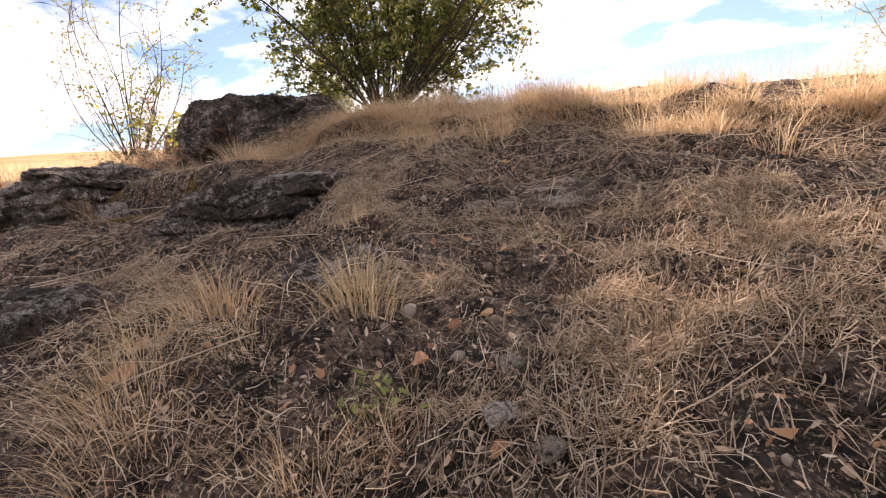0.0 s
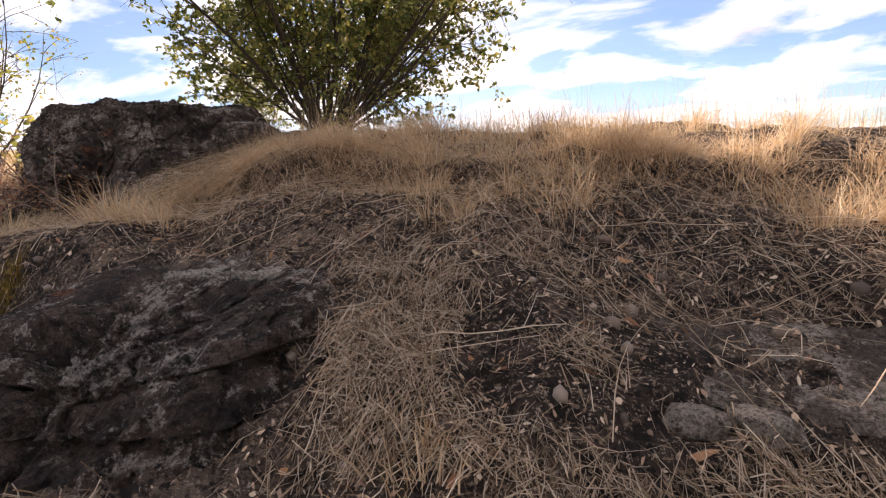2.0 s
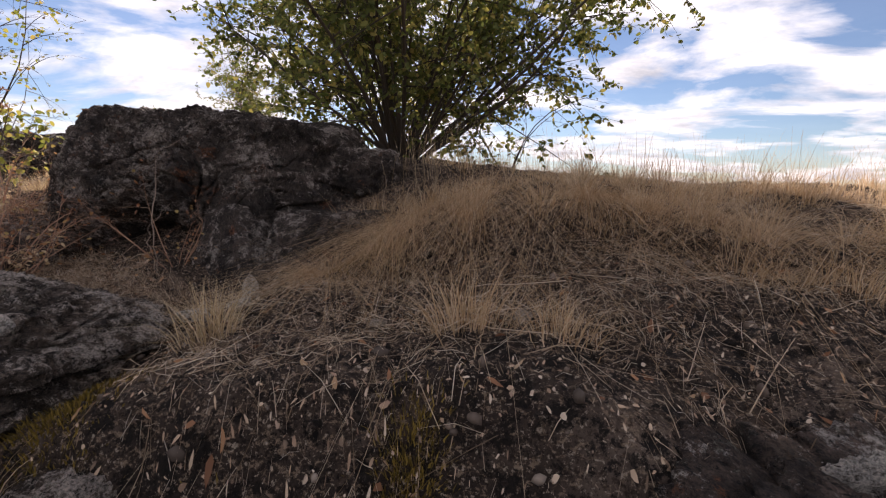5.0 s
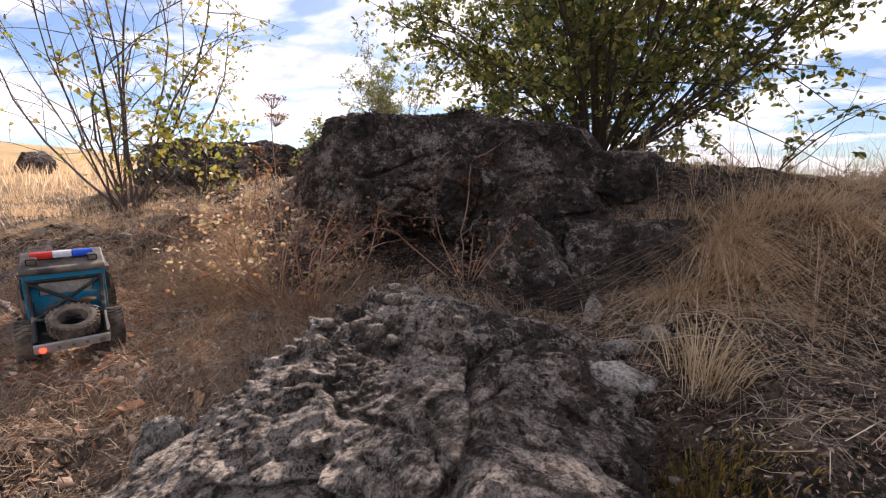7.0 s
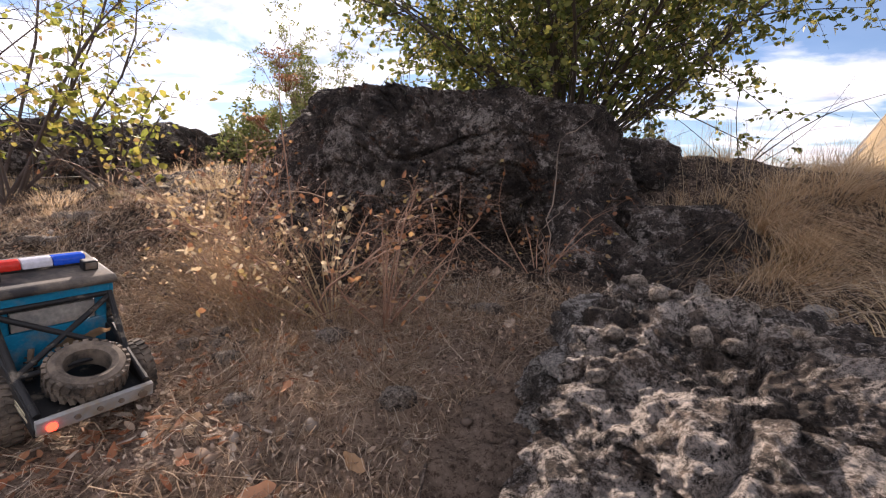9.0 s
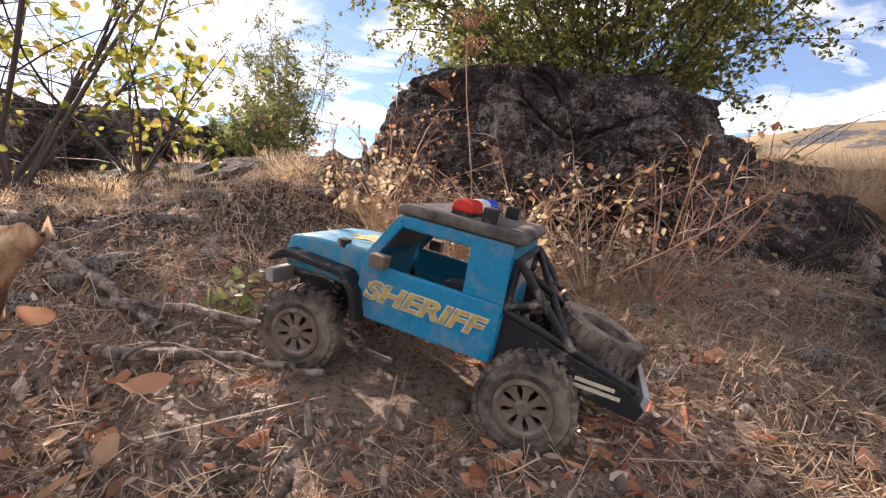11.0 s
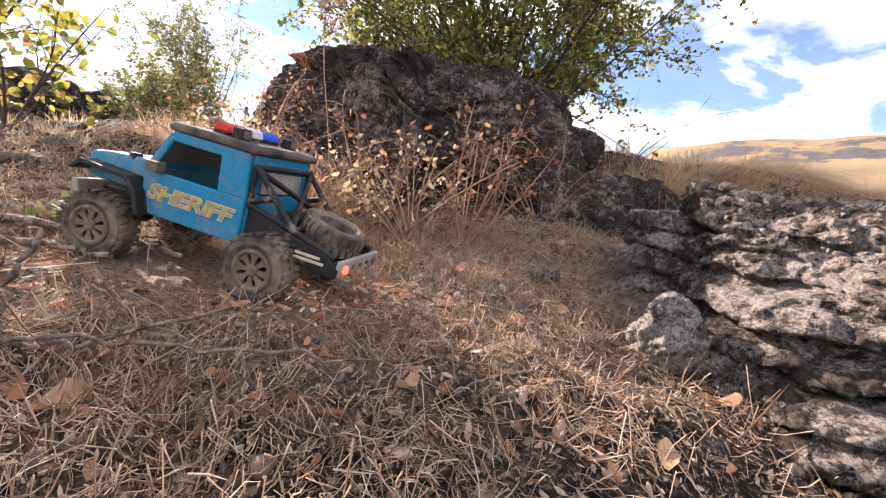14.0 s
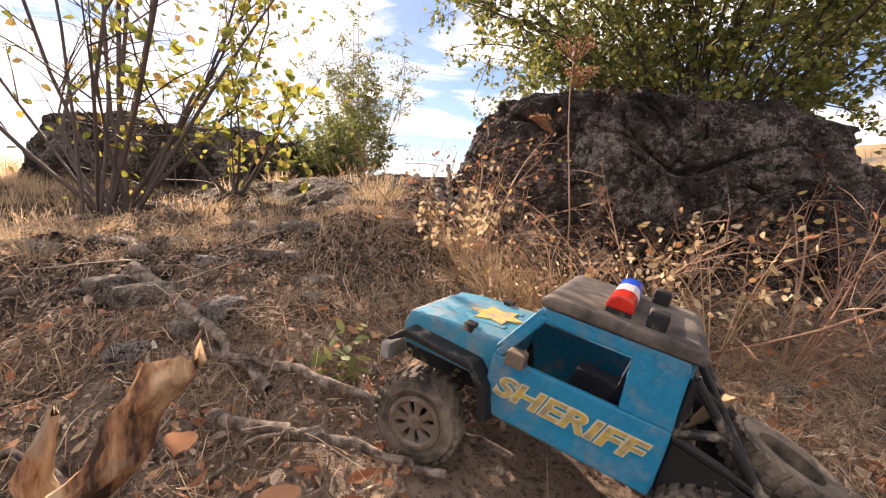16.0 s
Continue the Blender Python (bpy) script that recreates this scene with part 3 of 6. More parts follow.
massif("rock", "low flat rock sunk in the straw", (1.76, 0.48, -0.87), [
    [(0, -.3, 1, .075), (1, -.2, .2, .17), (0, -1, .3, .09), (-1, -.1, .2, .16), (0, 1, 0, .12), (0, 0, -1, .1)],
], DIM, detail=6, seed=38, chips=6, rough=0.7, strata=0.03)
rock("rock", "low dark rock set in the slope", (1.16, 0.12, -0.93), (0.26, 0.17, 0.12), DIM, turn=20, seed=33)
rock("rock", "pale worn strip of bedrock", (1.04, 1.06, -0.578), (0.20, 0.05, 0.020), PALE, turn=8, boxy=3.4, seed=39, lumps=0.3, cuts=18, detail=6)
rock("rock", "long dark outcrop behind the sapling", (-4.05, 4.35, -0.08), (1.3, 0.5, 0.44), BASALT, turn=32, seed=41, detail=6, lumps=0.12, category="outcrop")
far_at = (-9.5, 5.6)
massif("rock", "dark gable-shaped rock far out in the field", (*far_at, float(surface(*far_at)) + 0.05), [
    [(.55, -.1, .8, .26), (-.75, -.1, .65, .24), (1, 0, 0, .30), (-1, 0, 0, .26), (0, -1, .1, .2), (0, 1, 0, .2), (0, 0, -1, .3)],
], DIM, detail=5, seed=43, chips=2, rough=0.5)
rock("rock", "upright whitish lichened stone beside the ledge", (-1.37, 0.96, -0.69), (0.05, 0.065, 0.085), PALE, turn=28, tilt=(24, 0), seed=47, lumps=0.14)

rock("stone", "flat whitish slab resting on the ledge", (-0.50, 1.02, -0.425), (0.05, 0.032, 0.009), PALE, turn=-20, tilt=(14, 12), seed=51, lumps=0.08, detail=4, cuts=10, category="stone")

rock("rock", "dark broken rock beside the boulder's foot", (-2.50, 2.16, -0.45), (0.20, 0.13, 0.11), DIM, turn=25, boxy=4, seed=71, lumps=0.13, detail=6)
rock("rock", "dark broken rock beside the boulder's foot", (-2.30, 2.30, -0.45), (0.13, 0.10, 0.10), BASALT, turn=-30, boxy=4, seed=72, lumps=0.13)
rock("rock", "lichened rock standing out of the lower bank", (-0.24, 0.90, float(surface(-0.24, 0.90)) + 0.01), (0.11, 0.08, 0.07), LEDGE, turn=14, boxy=3.6, seed=73, lumps=0.13, detail=6)
rock("rock", "lichened rock standing out of the lower bank", (-0.05, 0.88, float(surface(-0.05, 0.88)) + 0.01), (0.08, 0.06, 0.06), DIM, turn=-20, boxy=3.6, seed=74, lumps=0.13)
rock("rock", "dark rock standing out of the lower bank", (0.60, 0.92, float(surface(0.60, 0.92)) + 0.01), (0.10, 0.07, 0.07), DIM, turn=30, boxy=3.6, seed=75, lumps=0.13)

# brown pebbles lying on the ledge's shoulder
crust = np.empty(len(ledge.data.vertices) * 3, np.float32)
ledge.data.vertices.foreach_get("co", crust)
crust = crust.reshape(-1, 3) + np.array((-0.88, 1.08, -0.62), np.float32)
pebble_rng = random.Random(29)
for k in range(15):
    x, y = pebble_rng.uniform(-1.12, -0.80), pebble_rng.uniform(0.98, 1.26)
    below = crust[np.hypot(crust[:, 0] - x, crust[:, 1] - y) < 0.008]
    if len(below):
        top = float(below[:, 2].max())
        r = pebble_rng.uniform(0.011, 0.026)
        rock("pebble", "rounded brown pebble lying on the pale ledge", (x, y, top + r * 0.2), (r, r * pebble_rng.uniform(0.6, 0.9), r * pebble_rng.uniform(0.5, 0.7)), DUSTY,
             turn=pebble_rng.uniform(0, 180), boxy=2.3, seed=300 + k, lumps=0.1, detail=4, cuts=6, category="pebble", group="pebbles on the ledge")

STONES = [  # x, y, half length, half width, half height, turn
    (-0.45, 1.47, .06, .035, .02, 10), (-0.36, 1.55, .045, .04, .032, 0), (-0.50, 1.82, .035, .03, .085, 30), (-1.42, 1.30, .05, .035, .03, 15),
    (2.35, 0.15, .026, .02, .02, 40), (2.32, 0.26, .03, .022, .018, 10), (2.41, 0.13, .022, .018, .012, 70), (1.97, 0.92, .05, .03, .03, 20),
    (2.06, 0.94, .055, .035, .025, -10), (-1.62, 1.56, .06, .04, .03, 25), (-1.20, 1.72, .07, .03, .02, 0), (-1.02, 1.60, .05, .03, .025, 60),
    (-2.92, 1.70, .10, .06, .035, 20), (-3.05, 1.78, .07, .05, .03, 60), (-2.80, 1.60, .04, .03, .02, 0), (-2.60, 1.86, .07, .04, .02, 0), (-1.75, 1.30, .04, .03, .02, 35), (0.12, 1.42, .035, .025, .02, 5),
    (0.48, 1.38, .04, .03, .02, 50), (-1.85, 1.48, .05, .025, .02, 12), (-1.93, 1.57, .04, .03, .022, 50), (-1.99, 1.54, .035, .028, .02, 10), (-1.95, 1.63, .045, .03, .02, -20)]
for n, (x, y, a, b, c, turn) in enumerate(STONES):
    rock("stone", "pale dusty stone lying on the bare soil", (x, y, float(surface(x, y)) + c * 0.35), (a * 0.85, b * 0.85, c * 0.8), PALE if n in (0, 1, 2, 4) else DUSTY, turn=turn, seed=60 + n, detail=4, boxy=4, cuts=14, lumps=0.06, category="stone", group="loose stones")

rubble = random.Random(17)
for n in range(26):
    x, y = rubble.uniform(-3.4, -2.15), rubble.uniform(1.5, 2.35)
    a = rubble.uniform(0.03, 0.085)
    rock("stone", "grey angular stone half sunk in the slope", (x, y, float(surface(x, y)) - a * 0.1), (a, a * rubble.uniform(0.5, 0.9), a * rubble.uniform(0.3, 0.5)), DIM if n % 3 else DUSTY, turn=rubble.uniform(0, 180), tilt=(rubble.uniform(-15, 15), 0),
         boxy=4, seed=120 + n, detail=4, cuts=12, lumps=0.12, category="stone", group="stones on the slope")

# pebbles and clods, too many to count
rng = np.random.default_rng(5)
pv, pf = [], []
ball = bmesh.new()
bmesh.ops.create_icosphere(ball, subdivisions=1, radius=1)
ball_v = np.array([v.co for v in ball.verts])
ball_f = np.array([[v.index for v in f.verts] for f in ball.faces])
ball.free()
n = 1500
px, py = rng.uniform(-3.6, 3.2, n), rng.uniform(0.0, 2.3, n)
ps = 0.004 + 0.014 * rng.random(n) ** 3
shape = ball_v[None] * rng.uniform(0.6, 1.2, (n, 1, 3)) * rng.uniform(0.75, 1.2, (n, len(ball_v), 1)) * ps[:, None, None]
shape += np.stack([px, py, surface(px, py) + ps * 0.2], -1)[:, None]
pebbles = mesh_object("pebbles", shape, (ball_f[None] + (np.arange(n) * len(ball_v))[:, None, None]).reshape(-1, 3), plant_material("clod", (0.0, (0.06, 0.045, 0.035)), (0.6, (0.15, 0.11, 0.083)), (1.0, (0.27, 0.22, 0.175)), see=0.0))
tagged(pebbles, "scattered pebbles and crumbs of dry soil", "pebbles", kind="stuff")

clod_rng = np.random.default_rng(8)
ball = bmesh.new()
bmesh.ops.create_icosphere(ball, subdivisions=2, radius=1)
clod_v = np.array([v.co for v in ball.verts])
clod_f = np.array([[v.index for v in f.verts] for f in ball.faces])
ball.free()
n = 2600
px = np.concatenate([clod_rng.uniform(-3.4, -0.9, n // 2), clod_rng.uniform(-0.4, 3.4, n - n // 2)])
py = np.concatenate([clod_rng.uniform(0.55, 2.2, n // 2), clod_rng.uniform(0.0, 1.95, n - n // 2)])
ok = (((px + 2.20) / 0.33) ** 2 + ((py - 1.28) / 0.22) ** 2) > 1
px, py = px[ok], py[ok]
n = len(px)
size = 0.005 + 0.014 * clod_rng.random(n) ** 2
shape = clod_v[None] * clod_rng.uniform(0.55, 1.25, (n, 1, 3)) * np.array([1, 1, 0.7])
wave = clod_rng.normal(0, 2.2, (n, 3, 1))
shape = shape * (1 + 0.30 * np.sin(clod_v[None] @ wave * 1.7 + 1) + 0.22 * np.sin(clod_v[None] @ wave[:, ::-1] * 3.1)) * size[:, None, None]
shape += np.stack([px, py, surface(px, py) + size * 0.05], -1)[:, None]
tagged(mesh_object("clods", shape, (clod_f[None] + (np.arange(n) * len(clod_v))[:, None, None]).reshape(-1, 3), SOIL), "lumps of dry soil lying loose on the slope", "clods", kind="stuff")


# ---- grass and straw ----
def blades(x, y, tall, lean, rng, width=0.003, bend=0.5, segments=4):
    """Grass blades that rise from the ground at x, y and bend over towards lean (n, 2)."""
    n = len(x)
    base = np.stack([x, y, surface(x, y) - 0.005], -1)
    t = np.linspace(0, 1, segments)[None, :, None]
    away = np.concatenate([lean, np.zeros((n, 1))], 1)[:, None]
    rise = np.array([0, 0, 1.0])
    pts = base[:, None] + tall[:, None, None] * (rise * (t - bend * 0.55 * t ** 2.2 * np.linalg.norm(away, axis=2, keepdims=True)) + away * (0.25 * t + bend * t ** 2))
    side = np.stack([np.cos(a := rng.uniform(0, 6.283, n)), np.sin(a), np.zeros(n)], -1)
    w = width * np.linspace(1.0, 0.25, segments)[None] * rng.uniform(0.6, 1.3, (n, 1))
    return ribbons(pts, np.repeat(w, 1, 0), side)


def clumps(cx, cy, per, spread, tall, rng, down=0.35, fan=0.6):
    """Blade roots gathered in clumps, leaning outwards and downhill."""
    n = len(cx) * per
    ox, oy = rng.normal(0, 1, n) * np.repeat(spread, per), rng.normal(0, 1, n) * np.repeat(spread, per)
    x, y = np.repeat(cx, per) + ox, np.repeat(cy, per) + oy
    lean = np.stack([ox, oy], -1) / (np.repeat(spread, per)[:, None] + 1e-6) * fan * 0.5 + rng.normal(0, 0.28, (n, 2)) + np.array([0.04, -down])
    return x, y, np.repeat(tall, per) * rng.uniform(0.45, 1.15, n), lean


def keep_clear(x, y):
    """True where no rock, shrub foot or truck stands."""
    ok = (((x + 1.22) / 0.9) ** 2 + ((y - 2.68) / 0.55) ** 2) > 1
    ok &= (((x + 0.72) / 0.45) ** 2 + ((y - 2.15) / 0.3) ** 2) > 1
    ok &= (((x + 0.86) / 0.50) ** 2 + ((y - 1.06) / 0.44) ** 2) > 1
    ok &= (((x + 1.12) / 0.20) ** 2 + ((y - 0.97) / 0.17) ** 2) > 1
    ok &= (((x - 1.02) / 0.36) ** 2 + ((y - 0.80) / 0.25) ** 2) > 1
    ok &= (((x + 2.20) / 0.17) ** 2 + ((y - 1.28) / 0.10) ** 2) > 1
    return ok


rng = np.random.default_rng(11)
# golden grass along the brow of the bank: separate tussocks with bare soil between
cx = rng.uniform(-0.35, 4.2, 1400)
cy = brow_line(cx) + np.where(rng.random(1400) < 0.35, rng.uniform(-0.45, 0.05, 1400), 0.05 + np.abs(rng.normal(0, 0.6, 1400)))
gaps = np.array([noise.noise(Vector((a * 2.4, b * 3.0, 8.8))) for a, b in zip(cx, cy)])
ok = keep_clear(cx, cy) & (cy < 4.2) & (gaps > 0.03) & ((cx > 1.1) | (cy > brow_line(cx) + 0.02))
x, y, tall, lean = clumps(cx[ok], cy[ok], 26, rng.uniform(0.015, 0.045, ok.sum()), rng.uniform(0.06, 0.17, ok.sum()) * (0.85 + gaps[ok]), rng, down=0.25, fan=1.0)
v, f = blades(x, y, tall, lean, rng, width=0.0027, bend=0.8, segments=5)
tagged(mesh_object("brow_grass", v, f, GRASS), "golden dry tussocks standing on the bank", "dry grass", kind="stuff")

cx = rng.uniform(-0.30, 3.9, 300)
cy = brow_line(cx) + np.abs(rng.normal(0.03, 0.12, 300))
gaps = np.array([noise.noise(Vector((a * 3.4, b * 3.4, 4.8))) for a, b in zip(cx, cy)])
ok = keep_clear(cx, cy) & (gaps > 0.0)
x, y, tall, lean = clumps(cx[ok], cy[ok], 40, rng.uniform(0.03, 0.06, ok.sum()), rng.uniform(0.07, 0.15, ok.sum()), rng, down=0.75, fan=0.8)
v, f = blades(x, y, tall, lean, rng, width=0.0022, bend=0.85, segments=5)
tagged(mesh_object("edge_grass", v, f, GRASS), "orange-gold tussocks hanging over the bank's edge", "dry grass", kind="stuff")

TUSSOCKS = [  # x, y, height, blades, spread
    (-0.22, 1.95, .19, 440, .07), (-0.02, 1.98, .17, 385, .07), (0.28, 2.00, .15, 275, .06), (0.55, 2.02, .18, 385, .07), (0.92, 1.94, .15, 275, .06), (1.22, 1.90, .17, 357, .07), (1.55, 1.92, .16, 330, .06),
    (1.95, 1.98, .15, 275, .06), (2.30, 1.90, .16, 330, .07), (2.72, 1.72, .15, 275, .06), (3.05, 1.70, .17, 330, .07), (0.10, 2.25, .19, 385, .08), (0.75, 2.30, .18, 357, .08), (1.40, 2.25, .17, 330, .08), (2.05, 2.35, .18, 357, .08)]
for x0, y0, tall0, count, spread in TUSSOCKS:
    y0 = float(brow_line(x0)) + (0.05 if y0 < 2.1 else 0.33)
    x, y, tl, lean = clumps(np.array([x0]), np.array([y0]), count, np.array([spread]), np.array([tall0]), rng, down=1.1 if y0 < brow_line(x0) + 0.1 else 0.4, fan=1.9)
    v, f = blades(x, y, tl, lean, rng, width=0.0021, bend=1.15, segments=7)
    tagged(mesh_object("grass_tussock", v, f, GRASS), "thick orange-gold tussock drooping from the bank", "grass tussock", "grass tussocks")

for x0, y0, tall0, count, spread in ((-0.06, 2.16, .21, 300, .035), (0.02, 2.20, .24, 300, .04), (0.30, 2.20, .22, 320, .045), (0.74, 2.12, .18, 260, .04), (1.15, 2.08, .17, 240, .04)):
    x, y, tl, lean = clumps(np.array([x0]), np.array([y0]), count, np.array([spread]), np.array([tall0]), rng, down=1.5, fan=1.3)
    v, f = blades(x, y, tl, lean, rng, width=0.0022, bend=1.25, segments=8)
    tagged(mesh_object("grass_tussock", v, f, GRASS), "shaggy tussock of long brown grass hanging down the bank", "grass tussock", "grass tussocks")

# thin upright bents on the skyline
n = 2000
x, y = rng.uniform(-0.2, 4.5, n), rng.uniform(2.5, 4.6, n)
ok = keep_clear(x, y)
x, y = x[ok], y[ok]
v, f = blades(x, y, rng.uniform(0.14, 0.34, len(x)), rng.normal(0, 0.22, (len(x), 2)), rng, width=0.002, bend=0.5)
tagged(mesh_object("skyline_grass", v, f, PALEGRASS), "thin pale seed stems standing along the skyline", "dry grass", kind="stuff")

# short dry turf of the field past the sapling
cx, cy = rng.uniform(-5.6, -2.5, 520), rng.uniform(2.15, 5.2, 520)
ok = (cy > 2.2 + 0.5 * (cx + 4.2) ** 2 * (cx > -4.2) * 0.35) & keep_clear(cx, cy) & (rng.random(520) < np.where(cx < -3.9, 0.9, 0.16))
x, y, tall, lean = clumps(cx[ok], cy[ok], 46, rng.uniform(0.03, 0.10, ok.sum()), rng.uniform(0.04, 0.11, ok.sum()), rng, down=0.2)
v, f = blades(x, y, tall, lean, rng, width=0.003, bend=0.6)
tagged(mesh_object("field_grass", v, f, GRASS), "short golden turf of the upper field", "dry grass", kind="stuff")
n = 26000
r, az = rng.uniform(4.5, 28, n), np.radians(rng.uniform(28, 100, n))
x, y = -1.5 - r * np.sin(az), 1.0 + r * np.cos(az)
v, f = blades(x, y, rng.uniform(0.06, 0.2, n) * (1 + r * 0.02), rng.normal(0, 0.35, (n, 2)), rng, width=0.009, bend=0.5, segments=3)
tagged(mesh_object("far_grass", v, f, GRASS), "golden dry grass of the open field", "dry grass", kind="stuff")

# single tufts
TUFTS = [  # x, y, height, blades, spread, downhill lean
    (-0.30, 1.34, .16, 170, .035, .1), (0.36, 1.30, .16, 200, .04, .1), (0.56, 1.29, .11, 140, .04, .2), (1.98, 0.34, .13, 190, .035, .1),
    (1.66, 0.24, .13, 190, .04, .2), (1.65, 0.72, .07, 120, .04, .3), (-2.52, 2.70, .13, 420, .055, .2), (-3.40, 2.20, .09, 260, .06, .1),
    (-3.20, 2.55, .10, 280, .06, .1), (-2.95, 2.62, .10, 160, .05, .1), (-0.46, 0.82, .17, 190, .04, .8), (1.34, 1.62, .10, 160, .05, .3), (-0.05, 1.95, .12, 240, .05, .5), (1.80, -0.03, .11, 240, .05, .3), (1.92, -0.08, .10, 200, .05, .3), (1.70, 0.06, .10, 200, .05, .2), (2.14, 0.02, .08, 120, .04, .1), (2.20, 0.10, .07, 70, .03, .1),
    (1.86, 0.16, .08, 120, .04, .2),]
for n, (x0, y0, tall, count, spread, down) in enumerate(TUFTS):
    x, y, tl, lean = clumps(np.array([x0]), np.array([y0]), count, np.array([spread]), np.array([tall]), rng, down=down, fan=0.9)
    v, f = blades(x, y, tl, lean, rng, width=0.0013 if n > 12 else 0.0017 if 5 < n < 10 else 0.0026, bend=0.8 if n > 12 or 5 < n < 10 else 0.5, segments=5)
    tagged(mesh_object("grass_tuft", v, f, GRASS if n % 3 else PALEGRASS), "tuft of dry golden grass rooted in bare soil", "grass tuft", "grass tufts")

# wiry golden clump under the boulder
x, y, tl, lean = clumps(np.array([-2.0, -1.86, -2.12, -1.95]), np.array([1.86, 1.80, 1.95, 1.98]), 520, np.array([.09, .08, .08, .07]), np.array([.24, .20, .18, .22]), rng, down=0.25, fan=1.7)
v, f = blades(x, y, tl, lean, rng, width=0.0018, bend=0.8, segments=6)
tagged(mesh_object("wiry_clump", v, f, GRASS), "wiry clump of dry golden stems before the boulder", "dry plant")


def straw(n, region, rng, length, weight=None):
    x, y = rng.uniform(region[0], region[1], n), rng.uniform(region[2], region[3], n)
    if weight is not None:
        ok = rng.random(n) < weight(x, y)
        x, y = x[ok], y[ok]
    steep = np.abs(surface(x, y + 0.02) - surface(x, y - 0.02)) > 0.034
    ok = keep_clear(x, y) & ~(steep & (rng.random(len(x)) < 0.5))
    x, y = x[ok], y[ok]
    n = len(x)
    az = 1.57 + np.where(rng.random(n) < 0.6, rng.normal(0.15, 0.7, n), rng.uniform(0, 6.283, n))
    ln = rng.uniform(*length, n) * (0.5 + rng.random(n))
    dx, dy = np.cos(az) * ln, np.sin(az) * ln
    curl = rng.normal(0, 0.035, n)
    t = np.array([0.0, 0.5, 1.0])
    px = x[:, None] + dx[:, None] * (t - 0.5) - dy[:, None] * curl[:, None] * np.sin(np.pi * t)
    py = y[:, None] + dy[:, None] * (t - 0.5) + dx[:, None] * curl[:, None] * np.sin(np.pi * t)
    pz = surface(px, py) + 0.003 + np.abs(rng.normal(0, 0.007, (n, 3))) + (np.abs(rng.normal(0, 0.022, n)) * (rng.random(n) < 0.45))[:, None] * np.array([1.0, 0.5, 0.0])
    # a stem spans the hollows that it crosses
    pz[:, 1] = np.maximum(pz[:, 1], (pz[:, 0] + pz[:, 2]) / 2 - 0.004)
    rad = (0.0003 + 0.0008 * rng.random(n) ** 1.8)[:, None] * np.array([1.0, 0.9, 0.5])
    return tubes(np.stack([px, py, pz], -1), rad, 3)


def patchy(x, y):
    p = np.array([noise.noise(Vector((a * 1.7, b * 1.7, 3.3))) for a, b in zip(x, y)])
    return np.clip(0.30 + p * 2.2 + 0.28 * np.clip((x - 0.5) / 0.6, 0, 1), np.where(x > 0.6, 0.12, 0.03), 1)


def tangles(x, y):
    """Straw gathers in tangles between bare soil, and slides off the flat rocks."""
    p = np.array([noise.noise(Vector((a * 4.3, b * 5.5, 6.1))) for a, b in zip(x, y)])
    rocks = (((x - 2.12) / 0.26) ** 2 + ((y - 1.06) / 0.14) ** 2 > 1) & (((x - 1.76) / 0.17) ** 2 + ((y - 0.48) / 0.11) ** 2 > 1)
    return np.clip(0.12 + p * 3.2, 0.015, 1) * rocks


v, f = straw(46000, (-0.6, 3.6, -0.1, 2.5), rng, (0.010, 0.05), lambda x, y: 0.55 * patchy(x, y) + 0.45 * tangles(x, y))
tagged(mesh_object("straw_litter", v, f, STRAW), "matted pale straw lying over the soil", "straw", kind="stuff")
v, f = straw(60000, (-3.8, -0.6, 0.5, 2.5), rng, (0.006, 0.030), lambda x, y: np.maximum(0.35, patchy(x, y)))
tagged(mesh_object("straw_litter", v, f, LATESTRAW), "short broken straw strewn among the leaves", "straw", kind="stuff")
v, f = straw(38000, (-3.8, -0.9, 0.6, 2.5), rng, (0.012, 0.045), lambda x, y: np.maximum(0.25, patchy(x, y)))
tagged(mesh_object("straw_litter", v, f, STRAW), "pale straw matted over the soil below the sapling", "straw", kind="stuff")
v, f = straw(20000, (1.0, 3.6, -0.1, 1.4), rng, (0.012, 0.045), tangles)
tagged(mesh_object("straw_litter", v, f, STRAW), "thick layer of loose straw on the lower slope", "straw", kind="stuff")
v, f = straw(30000, (1.5, 3.4, -0.3, 0.95), rng, (0.006, 0.03), patchy)
tagged(mesh_object("straw_litter", v, f, STRAW), "pale chopped straw over the lowest part of the slope", "straw", kind="stuff")
v, f = straw(8000, (-0.6, 3.2, 0.8, 2.3), rng, (0.04, 0.11), patchy)
tagged(mesh_object("straw_litter", v, f, STRAW), "straw hanging down the eroded bank", "straw", kind="stuff")
mat_rng = np.random.default_rng(83)
v, f = straw(42000, (0.95, 2.75, 0.15, 1.15), mat_rng, (0.014, 0.06), tangles)
tagged(mesh_object("straw_litter", v, f, STRAW), "fine dry straw matted in tangles on the lower slope", "straw", kind="stuff")
v, f = straw(26000, (-3.3, -1.2, 0.7, 1.75), mat_rng, (0.012, 0.05), tangles)
tagged(mesh_object("straw_litter", v, f, LATESTRAW), "fine bent straw tangled among the fallen leaves", "straw", kind="stuff")


